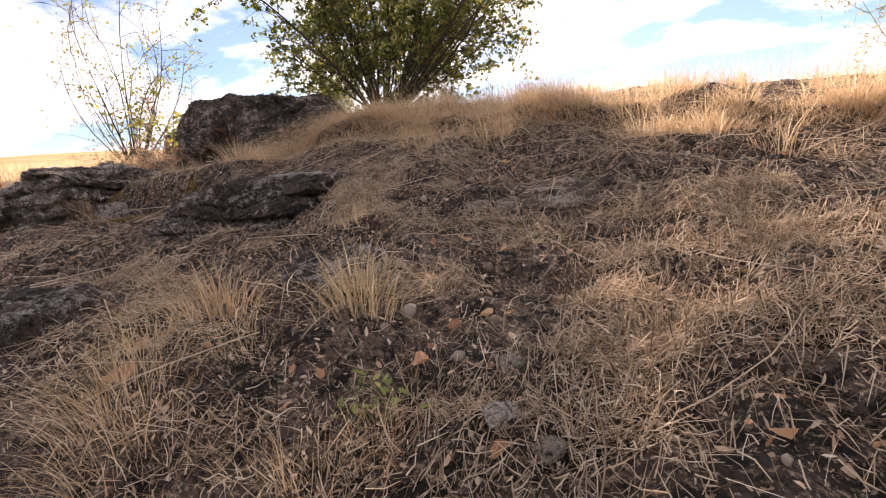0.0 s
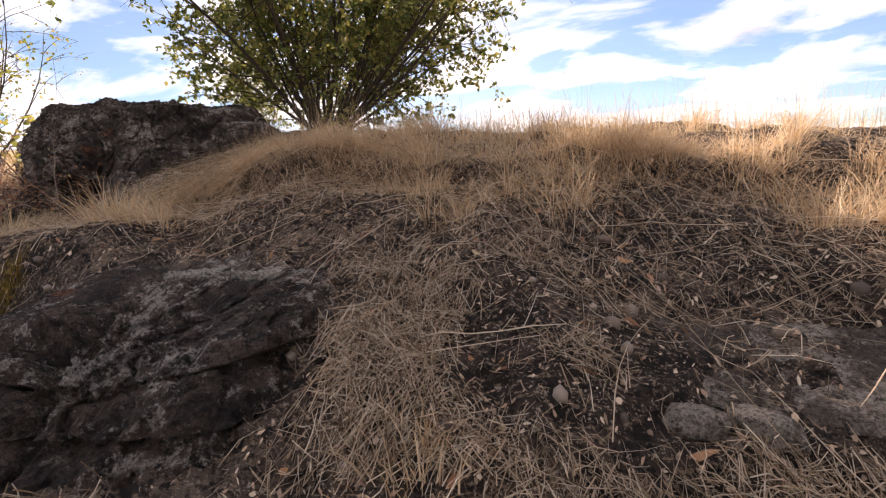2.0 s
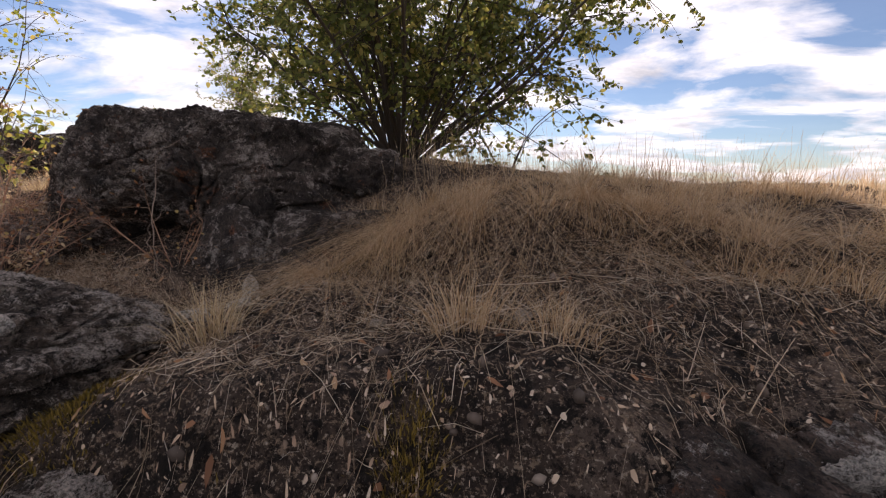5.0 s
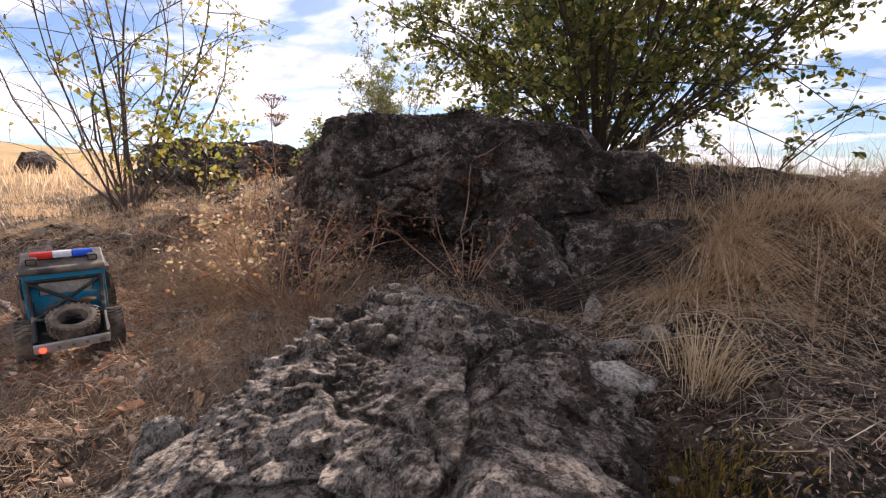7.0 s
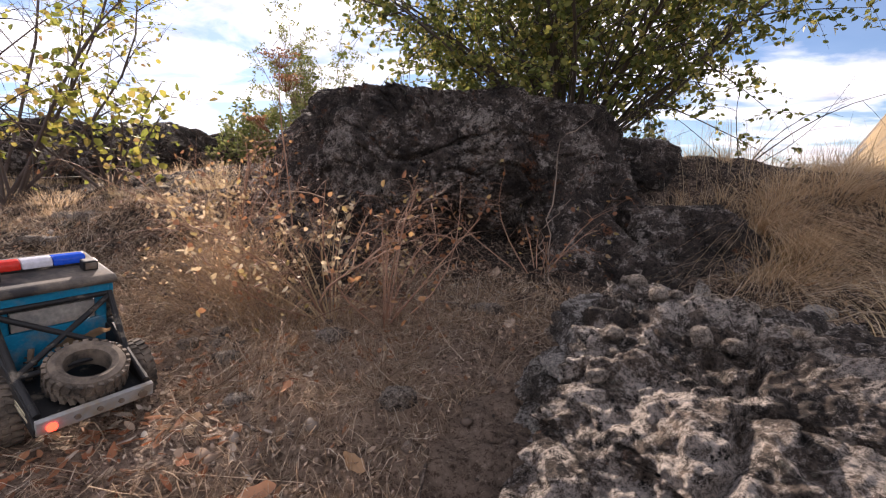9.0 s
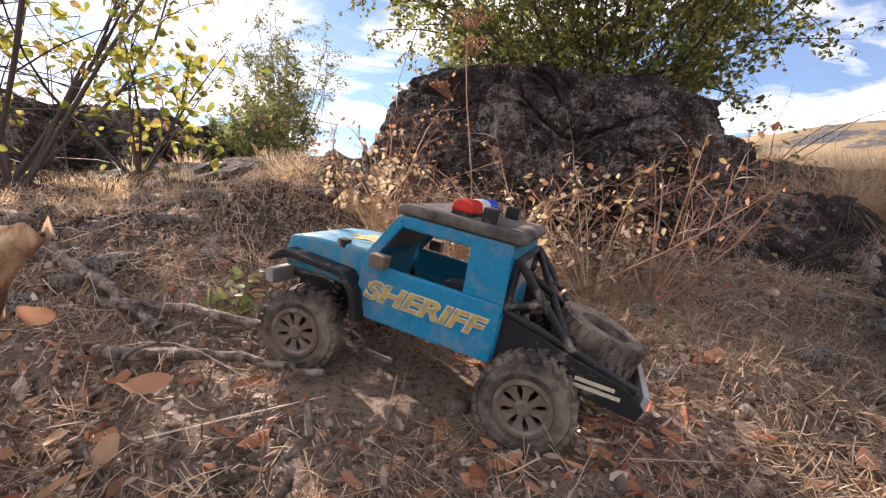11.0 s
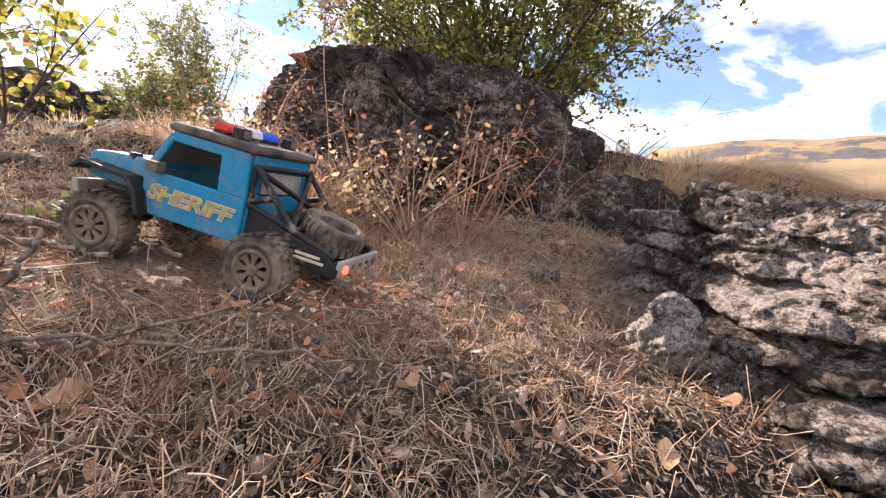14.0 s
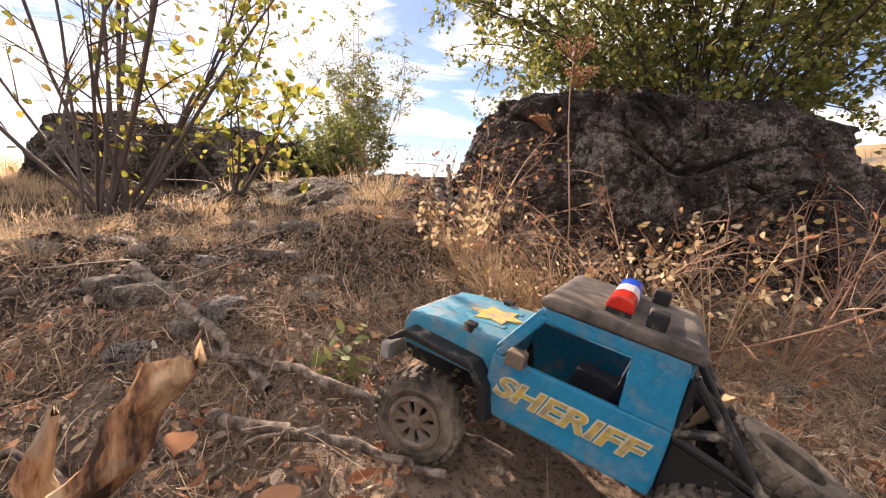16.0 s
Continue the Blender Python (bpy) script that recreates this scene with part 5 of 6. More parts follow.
# ---- shrubs ----
def shrub(name, label, at, stems, length, spread, stem_r, leaf_mat, leaf_len, leaf_w, leaves_per_twig, bark, seed, subs=8, twigs=4, lean=(0, 0), bias=None, start=0.25, category="shrub", droop=0.25, twig_len=0.2, wander=0.06):
    """A many-stemmed bush: curved stems from one foot, side branches, twigs and leaves."""
    rg = np.random.default_rng(seed)
    foot = np.array([at[0], at[1], float(surface(at[0], at[1])) - 0.03])
    stem_p, stem_w, sub_p, sub_w, twig_p, twig_w, leaf_c = [], [], [], [], [], [], []
    for s in range(stems):
        az = rg.uniform(0, 6.283)
        tilt = spread * (0.15 + 0.85 * rg.random() ** 0.7)
        d = np.array([math.cos(az) * math.sin(tilt) + lean[0], math.sin(az) * math.sin(tilt) + lean[1], math.cos(tilt)])
        d /= np.linalg.norm(d)
        ln = length * rg.uniform(0.65, 1.1)
        t = np.linspace(0, 1, 7)[:, None]
        side = rg.normal(0, wander, 3) * ln
        pts = foot + np.array([math.cos(az), math.sin(az), 0]) * rg.uniform(0, 0.1) * length * 0.5 + d * ln * t + side * np.sin(t * 3.0) + np.array([0, 0, 0.10 * ln]) * (t - t ** 2)
        stem_p.append(pts)
        stem_w.append(stem_r * rg.uniform(0.55, 1.1) * np.linspace(1, 0.2, 7))
        for k in range(subs):
            u = start + (1 - start) * (k + rg.random()) / subs
            p0 = np.array([np.interp(u, t[:, 0], pts[:, i]) for i in range(3)])
            e = d * 0.8 + rg.normal(0, 0.55, 3)
            e /= np.linalg.norm(e)
            sl = ln * rg.uniform(0.18, 0.36) * (1.15 - 0.5 * u)
            w = np.linspace(0, 1, 4)[:, None]
            sp = p0 + e * sl * w + np.array([0, 0, -droop * sl]) * w ** 2
            sub_p.append(sp)
            sub_w.append(stem_r * 0.32 * np.linspace(1, 0.3, 4))
            for _ in range(twigs):
                q0 = sp[rg.integers(1, 4)]
                g = e * 0.6 + rg.normal(0, 0.7, 3)
                g /= np.linalg.norm(g)
                tl = twig_len * rg.uniform(0.5, 1.2)
                tw = q0 + g * tl * np.linspace(0, 1, 3)[:, None] + np.array([0, 0, -0.2 * tl]) * np.linspace(0, 1, 3)[:, None] ** 2
                twig_p.append(tw)
                twig_w.append(stem_r * 0.13 * np.linspace(1, 0.4, 3))
                keep = leaves_per_twig if bias is None else leaves_per_twig * bias(q0 - foot)
                m = int(keep) + (rg.random() < keep % 1)
                for h in rg.random(m):
                    leaf_c.append(tw[0] + (tw[2] - tw[0]) * h + rg.normal(0, 0.012, 3))
    thing = tagged(new(name), label, category)
    for p, w in zip(stem_p, stem_w):
        v, f = tubes(p[None], w[None], 6)
        under(mesh_object("stem", v, f, bark, True), thing)
    for nm, ps, ws, sides in (("branchwork", sub_p, sub_w, 4), ("twigwork", twig_p, twig_w, 3)):
        v, f = tubes(np.array(ps), np.array(ws), sides)
        tagged(under(mesh_object(nm, v, f, bark, True), thing), kind="stuff")
    if leaf_c:
        v, f = leaf_cards(np.array(leaf_c), leaf_len, leaf_w, rg)
        tagged(under(mesh_object("crown", v, f, leaf_mat), thing), "small leaves in uneven clumps", kind="stuff")
    return thing


shrub("shrub", "spreading dark-green shrub with many thin stems behind the boulder", (-0.42, 3.75), 52, 2.45, 0.94, 0.017, GREEN, 0.044, 0.032, 9.5, BARK, 101, droop=0.08, lean=(0.0, 0.10), subs=12, twigs=6, start=0.2, wander=0.09, twig_len=0.24)
shrub("sapling", "half-bare sapling with turning yellow leaves", (-3.66, 2.68), 20, 1.9, 0.56, 0.0105, YELLOW, 0.036, 0.028, 2.4, SAPBARK, 102, subs=10, twigs=3, start=0.12, lean=(0.05, 0), wander=0.17,
      bias=lambda p: max(0.12, min(2.2, 0.7 + 1.6 * p[0] - 0.55 * (p[2] - 0.6))), category="sapling")
shrub("sapling", "low yellow-leaved offshoots at the sapling's foot", (-3.25, 2.95), 9, 0.85, 0.95, 0.008, YELLOW, 0.050, 0.040, 2.6, SAPBARK, 103, subs=5, twigs=3, category="sapling")
shrub("bush", "upright grey-green bush on the field's edge", (-3.0, 5.85), 24, 1.45, 0.42, 0.010, SAGE, 0.036, 0.016, 14, TWIG, 104, subs=7, twigs=4, start=0.1, category="bush", droop=0.0, twig_len=0.16)
shrub("bush", "low rounded green bush before the outcrop", (-3.05, 4.55), 20, 0.62, 1.0, 0.008, SAGE, 0.038, 0.02, 12, TWIG, 105, subs=6, twigs=4, start=0.1, category="bush", twig_len=0.14)
shrub("bush", "grey-green sagebrush on the brow of the bank", (3.42, 2.42), 20, 0.50, 0.6, 0.006, SAGEBRUSH, 0.03, 0.007, 4, SAGEBRUSH, 106, subs=6, twigs=4, start=0.2, category="bush", droop=-0.2, twig_len=0.16)
shrub("bush", "grey-green sagebrush on the brow of the bank", (3.66, 2.55), 16, 0.46, 0.6, 0.006, SAGEBRUSH, 0.03, 0.007, 4, SAGEBRUSH, 107, subs=6, twigs=4, start=0.2, category="bush", droop=-0.2, twig_len=0.16)
shrub("dry_bush", "bare straggling twigs at the shrub's side", (0.42, 3.05), 5, 0.8, 1.2, 0.004, AUTUMN, 0.02, 0.012, 0.0, BARK, 108, subs=4, twigs=2, category="dry plant", twig_len=0.14)
shrub("briar", "withered briar with orange and brown leaves before the boulder", (-1.72, 1.86), 19, 0.56, 1.0, 0.0042, AUTUMN, 0.019, 0.014, 0.374, REDTWIG, 109, subs=8, twigs=4, wander=0.12, category="dry plant", twig_len=0.1)
shrub("briar", "withered briar with brown leaves before the boulder", (-1.50, 1.68), 12, 0.46, 1.05, 0.004, AUTUMN, 0.019, 0.014, 0.34, REDTWIG, 110, subs=7, twigs=4, wander=0.12, category="dry plant", twig_len=0.1)
shrub("briar", "reddish dry twigs beside the golden clump", (-2.16, 2.18), 15, 0.5, 1.1, 0.004, AUTUMN, 0.019, 0.014, 0.425, REDTWIG, 111, subs=7, twigs=4, wander=0.12, category="dry plant", twig_len=0.1)
shrub("dry_forb", "pale dry herb with swollen buds on thin stems", (-1.66, 1.70), 13, 0.36, 1.05, 0.003, PALEGRASS, 0.022, 0.013, 2.2, PALEGRASS, 112, subs=5, twigs=2, start=0.4, category="dry plant", droop=-0.3, twig_len=0.05)
shrub("dry_forb", "pale dry herb with swollen buds on thin stems", (-2.22, 2.08), 9, 0.3, 0.9, 0.003, PALEGRASS, 0.022, 0.013, 2.2, PALEGRASS, 113, subs=5, twigs=2, start=0.4, category="dry plant", droop=-0.3, twig_len=0.05)

shrub("dry_bush", "tangle of fine golden twigs before the boulder", (-1.98, 1.88), 34, 0.34, 1.15, 0.0022, GRASS, 0.012, 0.006, 0.6, GRASS, 114, subs=7, twigs=4, start=0.1, category="dry plant", twig_len=0.07, wander=0.14)
shrub("briar", "bare reddish briar stems beside the dark slab", (-0.98, 2.02), 10, 0.42, 1.0, 0.003, AUTUMN, 0.019, 0.014, 0.51, REDTWIG, 115, subs=6, twigs=3, category="dry plant", twig_len=0.08, wander=0.12)

shrub("herb", "small grey-green herb growing among the dead leaves", (-2.50, 1.52), 6, 0.10, 0.8, 0.0018, SAGE, 0.030, 0.017, 2.2, SAGE, 116, subs=3, twigs=1, start=0.4, category="herb", twig_len=0.02)
shrub("herb", "small grey-green herb growing in the straw", (2.16, 0.16), 6, 0.08, 0.8, 0.0015, SAGE, 0.020, 0.008, 2.2, SAGE, 117, subs=4, twigs=1, start=0.3, category="herb", twig_len=0.02)

# the tall umbel before the boulder
umbel = tagged(new("umbel_plant"), "tall dry flower stalk with flat brown heads", "dry plant")
foot = on(-1.90, 2.06, -0.02)
q = np.array([[foot[0] + 0.012 * math.sin(k), foot[1], foot[2] + 0.78 * k / 6] for k in range(7)])
v, f = tubes(q[None], np.linspace(0.003, 0.0016, 7)[None], 6)
under(mesh_object("stalk", v, f, REDTWIG, True), umbel)
for hx, hz, hr in ((0.0, 0.78, 0.065), (0.02, 0.70, 0.05), (-0.10, 0.56, 0.03)):
    rays, tips = [], []
    for k in range(26):
        a, r = k * 2.4, hr * math.sqrt((k + 0.5) / 26)
        p0 = np.array([foot[0] + hx * 0.5, foot[1], foot[2] + hz - 0.05])
        p1 = np.array([foot[0] + hx + r * math.cos(a), foot[1] + r * math.sin(a), foot[2] + hz + 0.004 * math.sin(5 * a)])
        rays.append(np.stack([p0, (p0 + p1) / 2 + np.array([0, 0, -0.006]), p1]))
        tips += [p1 + np.array([0.006 * math.cos(j * 1.3 + k), 0.006 * math.sin(j * 1.3 + k), 0]) for j in range(5)]
    v, f = tubes(np.array(rays), np.full((26, 3), 0.0009), 3)
    head = under(mesh_object("flower_head", v, f, BROWN), umbel)
    v, f = leaf_cards(np.array(tips), 0.009, 0.008, rng, droop=0)
    under(mesh_object("floret_crown", v, f, BROWN), head)


# ---- toy truck ----
PAINT = worn("turquoise paint", (0.008, 0.225, 0.39), cover=0.50, rough=0.4, scale=26, soft=0.34)
HOODPAINT = worn("dusty turquoise paint", (0.03, 0.24, 0.36), cover=0.44, rough=0.5, scale=34, soft=0.36)
PLASTIC = worn("black plastic", (0.018, 0.017, 0.017), cover=0.56, rough=0.55, scale=30)
TOPCOVER = worn("dusty black roof", (0.035, 0.031, 0.03), dust=(0.22, 0.18, 0.14), cover=0.40, rough=0.7, scale=16, soft=0.3)
RUBBER = worn("dusty rubber", (0.040, 0.034, 0.029), dust=(0.23, 0.18, 0.135), cover=0.36, rough=0.85, scale=24, soft=0.25)
METAL = worn("muddy grey metal", (0.26, 0.24, 0.22), dust=(0.24, 0.18, 0.13), cover=0.34, rough=0.45, metal=0.5, scale=40)
WHITEPART = worn("scuffed grey plastic", (0.34, 0.33, 0.31), cover=0.44, rough=0.5, scale=40)
GLASS = worn("dusty window film", (0.24, 0.23, 0.215), dust=(0.44, 0.40, 0.34), cover=0.36, rough=0.55, scale=20, soft=0.3)
RED = worn("red lens", (0.62, 0.035, 0.02), cover=0.62, rough=0.2, scale=30)
BLUE = worn("blue lens", (0.015, 0.09, 0.62), cover=0.62, rough=0.2, scale=30)
CLEAR = worn("milky white lens", (0.66, 0.64, 0.68), cover=0.6, rough=0.25, scale=30)
GOLD = worn("yellow decal", (0.54, 0.39, 0.09), cover=0.45, rough=0.5, scale=60)
CREAM = worn("cream outline", (0.62, 0.55, 0.38), cover=0.6, rough=0.5, scale=60)
SEATBLUE = worn("blue seat", (0.004, 0.008, 0.035), cover=0.6, rough=0.5, scale=40)
TAIL, nt_tail, b_tail = material("lit tail lamp", 0.3)
b_tail.inputs["Base Color"].default_value = (0.6, 0.02, 0.01, 1)
b_tail.inputs["Emission Color"].default_value = (1.0, 0.05, 0.02, 1)
b_tail.inputs["Emission Strength"].default_value = 2.5


def prism(bm, outline, y0, y1):
    """A slab with the given side outline of (x, z), from y0 to y1."""
    a = [bm.verts.new((x, y0, z)) for x, z in outline]
    b = [bm.verts.new((x, y1, z)) for x, z in outline]
    n = len(outline)
    bm.faces.new(a)
    bm.faces.new(b[::-1])
    for i in range(n):
        bm.faces.new((a[i], b[i], b[(i + 1) % n], a[(i + 1) % n]))
    bmesh.ops.recalc_face_normals(bm, faces=bm.faces[:])
    return bm


def block(bm, x0, x1, y0, y1, z0, z1):
    return prism(bm, [(x0, z0), (x1, z0), (x1, z1), (x0, z1)], y0, y1)


def softened(bm, width, steps=2):
    bmesh.ops.bevel(bm, geom=[e for e in bm.edges if e.is_manifold and e.calc_face_angle(0) > 0.5], offset=width, segments=steps, affect="EDGES", profile=0.6)
    return bm


def rod(bm, p, q, r, sides=10):
    p, q = Vector(p), Vector(q)
    m = Matrix.Translation((p + q) / 2) @ (q - p).to_track_quat("Z", "Y").to_matrix().to_4x4()
    bmesh.ops.create_cone(bm, cap_ends=True, segments=sides, radius1=r, radius2=r, depth=(q - p).length, matrix=m)
    return bm


def lathe(bm, profile, sides=32, closed=False):
    """Turns (radius, y) round the y axis."""
    rings = []
    for r, y in profile:
        rings.append([bm.verts.new((r * math.cos(k * 2 * math.pi / sides), y, r * math.sin(k * 2 * math.pi / sides))) for k in range(sides)])
    pairs = list(zip(rings, rings[1:])) + ([(rings[-1], rings[0])] if closed else [])
    for a, b in pairs:
        for k in range(sides):
            bm.faces.new((a[k], a[(k + 1) % sides], b[(k + 1) % sides], b[k]))
    bmesh.ops.recalc_face_normals(bm, faces=bm.faces[:])
    return bm


def moved(bm, m):
    bmesh.ops.transform(bm, matrix=m, verts=bm.verts[:])
    return bm


def tyre_mesh(r, w):
    """A balloon tyre with a hollow bore and rows of lugs."""
    bm = bmesh.new()
    bore = r * 0.58
    lathe(bm, [(bore, -w * .42), (r * .74, -w * .52), (r * .90, -w * .48), (r * .97, -w * .3), (r * .985, 0), (r * .97, w * .3), (r * .90, w * .48), (r * .74, w * .52), (bore, w * .42), (bore * .97, 0)], 40, True)
    for row, (y0, y1, shift) in enumerate(((-w * .46, -w * .12, 0), (w * .12, w * .46, 0.5), (-w * .10, w * .10, 0.25))):
        for k in range(26):
            a = (k + shift) / 26 * 2 * math.pi
            lug = bmesh.new()
            block(lug, r * .93, r * 1.025, y0, y1, -r * .07, r * .07)
            moved(lug, Matrix.Rotation(-a, 4, "Y") @ Matrix.Rotation(radians(16 if row == 0 else -16 if row == 1 else 0), 4, "X"))
            tmp = bpy.data.meshes.new("lug")
            lug.to_mesh(tmp)
            lug.free()
            bm.from_mesh(tmp)
            bpy.data.meshes.remove(tmp)
    return bm


def rim_mesh(r, w):
    """A beadlock rim: outer ring with bolts, eight spokes and a hub."""
    bm = bmesh.new()
    lathe(bm, [(r * .60, -w * .40), (r * .60, -w * .50), (r * .52, -w * .52), (r * .47, -w * .46), (r * .45, -w * .30), (r * .45, w * .38), (r * .6, w * .40)], 32, True)
    for k in range(8):
        a = k / 8 * 2 * math.pi
        s = bmesh.new()
        prism(s, [(r * .10, -r * .05), (r * .34, -r * .075), (r * .47, -r * .15), (r * .47, r * .15), (r * .34, r * .075), (r * .10, r * .05)], -w * .44, -w * .33)
        moved(s, Matrix.Rotation(-a, 4, "Y"))
        tmp = bpy.data.meshes.new("spoke")
        s.to_mesh(tmp)
        s.free()
        bm.from_mesh(tmp)
        bpy.data.meshes.remove(tmp)
    for k in range(12):
        a = k / 12 * 2 * math.pi
        rod(bm, (r * .56 * math.cos(a), -w * .50, r * .56 * math.sin(a)), (r * .56 * math.cos(a), -w * .54, r * .56 * math.sin(a)), r * .03, 6)
    lathe(bm, [(r * .001, -w * .50), (r * .12, -w * .50), (r * .17, -w * .44), (r * .17, -w * .30), (r * .001, -w * .30)], 16)
    return bm


SIZE = 1.03
SAG = 0.02   # the front axle hangs low in its suspension
R, W = 0.058, 0.046


def toy_truck(at, heading):
    truck = tagged(new("toy_truck"), "turquoise radio-controlled toy pickup, dusty, with black rear cage", "toy truck")
    # body
    bm = bmesh.new()
    for s in (-1, 1):
        y0, y1 = s * 0.084, s * 0.092
        prism(bm, [(-.105, .082), (.075, .082), (.092, .105), (.092, .158), (-.105, .158)], y0, y1)
        prism(bm, [(-.105, .157), (-.052, .157), (-.048, .222), (-.101, .222)], y0, y1)
        prism(bm, [(.092, .157), (.080, .157), (.040, .222), (.052, .222)], y0, y1)
        prism(bm, [(-.102, .215), (.044, .215), (.050, .232), (-.100, .232)], y0 * .98, y1)
    block(bm, -.107, -.099, -.084, .084, .082, .165)
    block(bm, -.105, -.097, -.084, .084, .205, .232)
    for s in (-1, 1):
        block(bm, -.106, -.098, s * .060, s * .084, .164, .206)
    cab = part("cab", softened(bm, 0.003), PAINT, truck)
    # engine cover with its ribs, star and hinges
    bm = bmesh.new()
    prism(bm, [(.088, .112), (.222, .112), (.226, .140), (.220, .158), (.180, .165), (.085, .172)], -.080, .080)
    hood = part("hood", softened(bm, 0.007, 3), HOODPAINT, truck, "dusty turquoise engine cover")
    for s in (-1, 1):
        bm = bmesh.new()
        prism(bm, [(.10, .1655), (.21, .1560), (.21, .1610), (.10, .1725)], s * .030, s * .044)
        part("rib", softened(bm, 0.002), HOODPAINT, hood)
        bm = bmesh.new()
        block(bm, .128, .142, s * .064, s * .080, .162, .174)
        part("latch", softened(bm, 0.0015), PLASTIC, hood, "small black latch")
    bm = bmesh.new()
    star = [(0.040 * (1 if k % 2 == 0 else 0.58) * math.cos(k * math.pi / 6), 0.040 * (1 if k % 2 == 0 else 0.58) * math.sin(k * math.pi / 6)) for k in range(12)]
    top = [bm.verts.new((.128 + x, y, .1705 - x * .1)) for x, y in star]
    low = [bm.verts.new((.128 + x, y, .1660 - x * .1)) for x, y in star]
    bm.faces.new(top)
    for k in range(12):
        bm.faces.new((top[k], top[(k + 1) % 12], low[(k + 1) % 12], low[k]))
    part("star", bm, GOLD, hood, "worn yellow star decal")
    # windscreen
    bm = bmesh.new()
    prism(bm, [(.083, .170), (.088, .170), (.052, .224), (.047, .224)], -.076, .076)
    part("windscreen", bm, GLASS, truck, "dusty grey windscreen")
    bm = bmesh.new()
    for s in (-1, 1):
        prism(bm, [(.082, .166), (.092, .166), (.054, .228), (.044, .228)], s * .074, s * .090)
    prism(bm, [(.082, .162), (.093, .162), (.089, .172), (.080, .172)], -.080, .080)
    part("windscreen_frame", softened(bm, 0.002), PAINT, truck)
    # roof
    bm = bmesh.new()
    prism(bm, [(-.112, .232), (.052, .232), (.058, .240), (.046, .247), (-.104, .248), (-.114, .242)], -.096, .096)
    roof = part("roof", softened(bm, 0.006, 3), TOPCOVER, truck, "dusty black padded roof")
    bar = part("light_bar", softened(block(bmesh.new(), -.035, -.008, -.072, .072, .246, .252), 0.001), PLASTIC, roof, "red, white and blue light bar")
    for nm, y0, y1, mt in (("red_lens", .022, .072, RED), ("white_lens", -.022, .0215, CLEAR), ("blue_lens", -.072, -.0225, BLUE)):
        bm = prism(bmesh.new(), [(-.037, .252), (-.006, .252), (-.009, .264), (-.016, .268), (-.028, .268), (-.034, .264)], y0, y1)
        part(nm, softened(bm, 0.003, 2), mt, bar)
    for s in (-1, 1):
        lamp = part("spot_lamp", softened(block(bmesh.new(), -.070, -.050, s * .056, s * .080, .247, .266), 0.003), PLASTIC, roof, "small black lamp housing")
        part("lens", softened(block(bmesh.new(), -.0715, -.069, s * .059, s * .077, .250, .263), 0.0005), METAL, lamp)
    bm = block(bmesh.new(), -.1075, -.1000, -.058, .058, .168, .204)
    part("rear_window", bm, GLASS, truck, "dusty tan rear window")
    for s in (-1, 1):
        bm = bmesh.new()
        block(bm, .050, .072, s * .092, s * .112, .158, .176)
        part("mirror", softened(bm, 0.003), METAL, truck, "scuffed silver mirror")
        # wheel-arch flares
        bm = bmesh.new()
        arch = [(.082, .080), (.092, .112), (.110, .132), (.200, .136), (.222, .122), (.230, .122), (.206, .144), (.106, .140), (.084, .118), (.072, .080)]
        prism(bm, arch, s * .080, s * .112)
        part("wheel_arch", softened(bm, 0.002), PLASTIC, truck, "black wheel-arch flare")
        # door lettering
        cu = bpy.data.curves.new("lettering", "FONT")
        cu.body, cu.size, cu.extrude, cu.offset, cu.align_x = "SHERIFF", 0.040, 0.0006, 0.0006, "CENTER"
        cu.shear = 0.25
        tmp = bpy.data.objects.new("lettering", cu)
        scene.collection.objects.link(tmp)
        letters = bpy.data.meshes.new_from_object(tmp.evaluated_get(bpy.context.evaluated_depsgraph_get()))
        cu.offset, cu.extrude = 0.0022, 0.0003
        outline = bpy.data.meshes.new_from_object(tmp.evaluated_get(bpy.context.evaluated_depsgraph_get()))
        bpy.data.objects.remove(tmp)
        for nm, me, mt, off in (("lettering", letters, GOLD, .0935), ("lettering_outline", outline, CREAM, .0926)):
            me.materials.clear()
            me.materials.append(mt)
            ob = new(nm, me)
            ob.parent = truck
            ob.matrix_local = Matrix.Translation((-.002, s * off, .112)) @ Euler((radians(90), 0, radians(180 if s > 0 else 0))).to_matrix().to_4x4() @ Matrix.Diagonal((1.18, 0.86, 1, 1))
            tagged(ob, "yellow door lettering with cream outline")
    # front
    bm = bmesh.new()
    block(bm, .222, .230, -.066, .066, .112, .152)
    grille = part("grille", softened(bm, 0.004), WHITEPART, truck, "scuffed grey grille")
    for s in (-1, 1):
        bm = bmesh.new()
        bmesh.ops.create_cone(bm, cap_ends=True, segments=18, radius1=.014, radius2=.011, depth=.008, matrix=Matrix.Translation((.232, s * .045, .132)) @ Matrix.Rotation(radians(90), 4, "Y"))
        part("headlight", bm, CLEAR, grille, "round headlight")
    for k in range(5):
        part("slat", block(bmesh.new(), .2295, .2315, -.026, .026, .118 + k * .006, .121 + k * .006), PLASTIC, grille)
    bm = bmesh.new()
    prism(bm, [(.236, .076), (.252, .078), (.254, .098), (.240, .100)], -.082, .082)
    bumper = part("bumper", softened(bm, 0.003), WHITEPART, truck, "dirty grey bent bumper")
    for s in (-1, 1):
        part("bracket", rod(bmesh.new(), (.200, s * .030, .085), (.246, s * .030, .088), .006), PLASTIC, bumper)
    # seat seen through the open windows
    bm = bmesh.new()
    block(bm, -.060, .010, -.062, .062, .090, .135)
    prism(bm, [(-.075, .130), (-.045, .130), (-.055, .195), (-.080, .195)], -.058, .058)
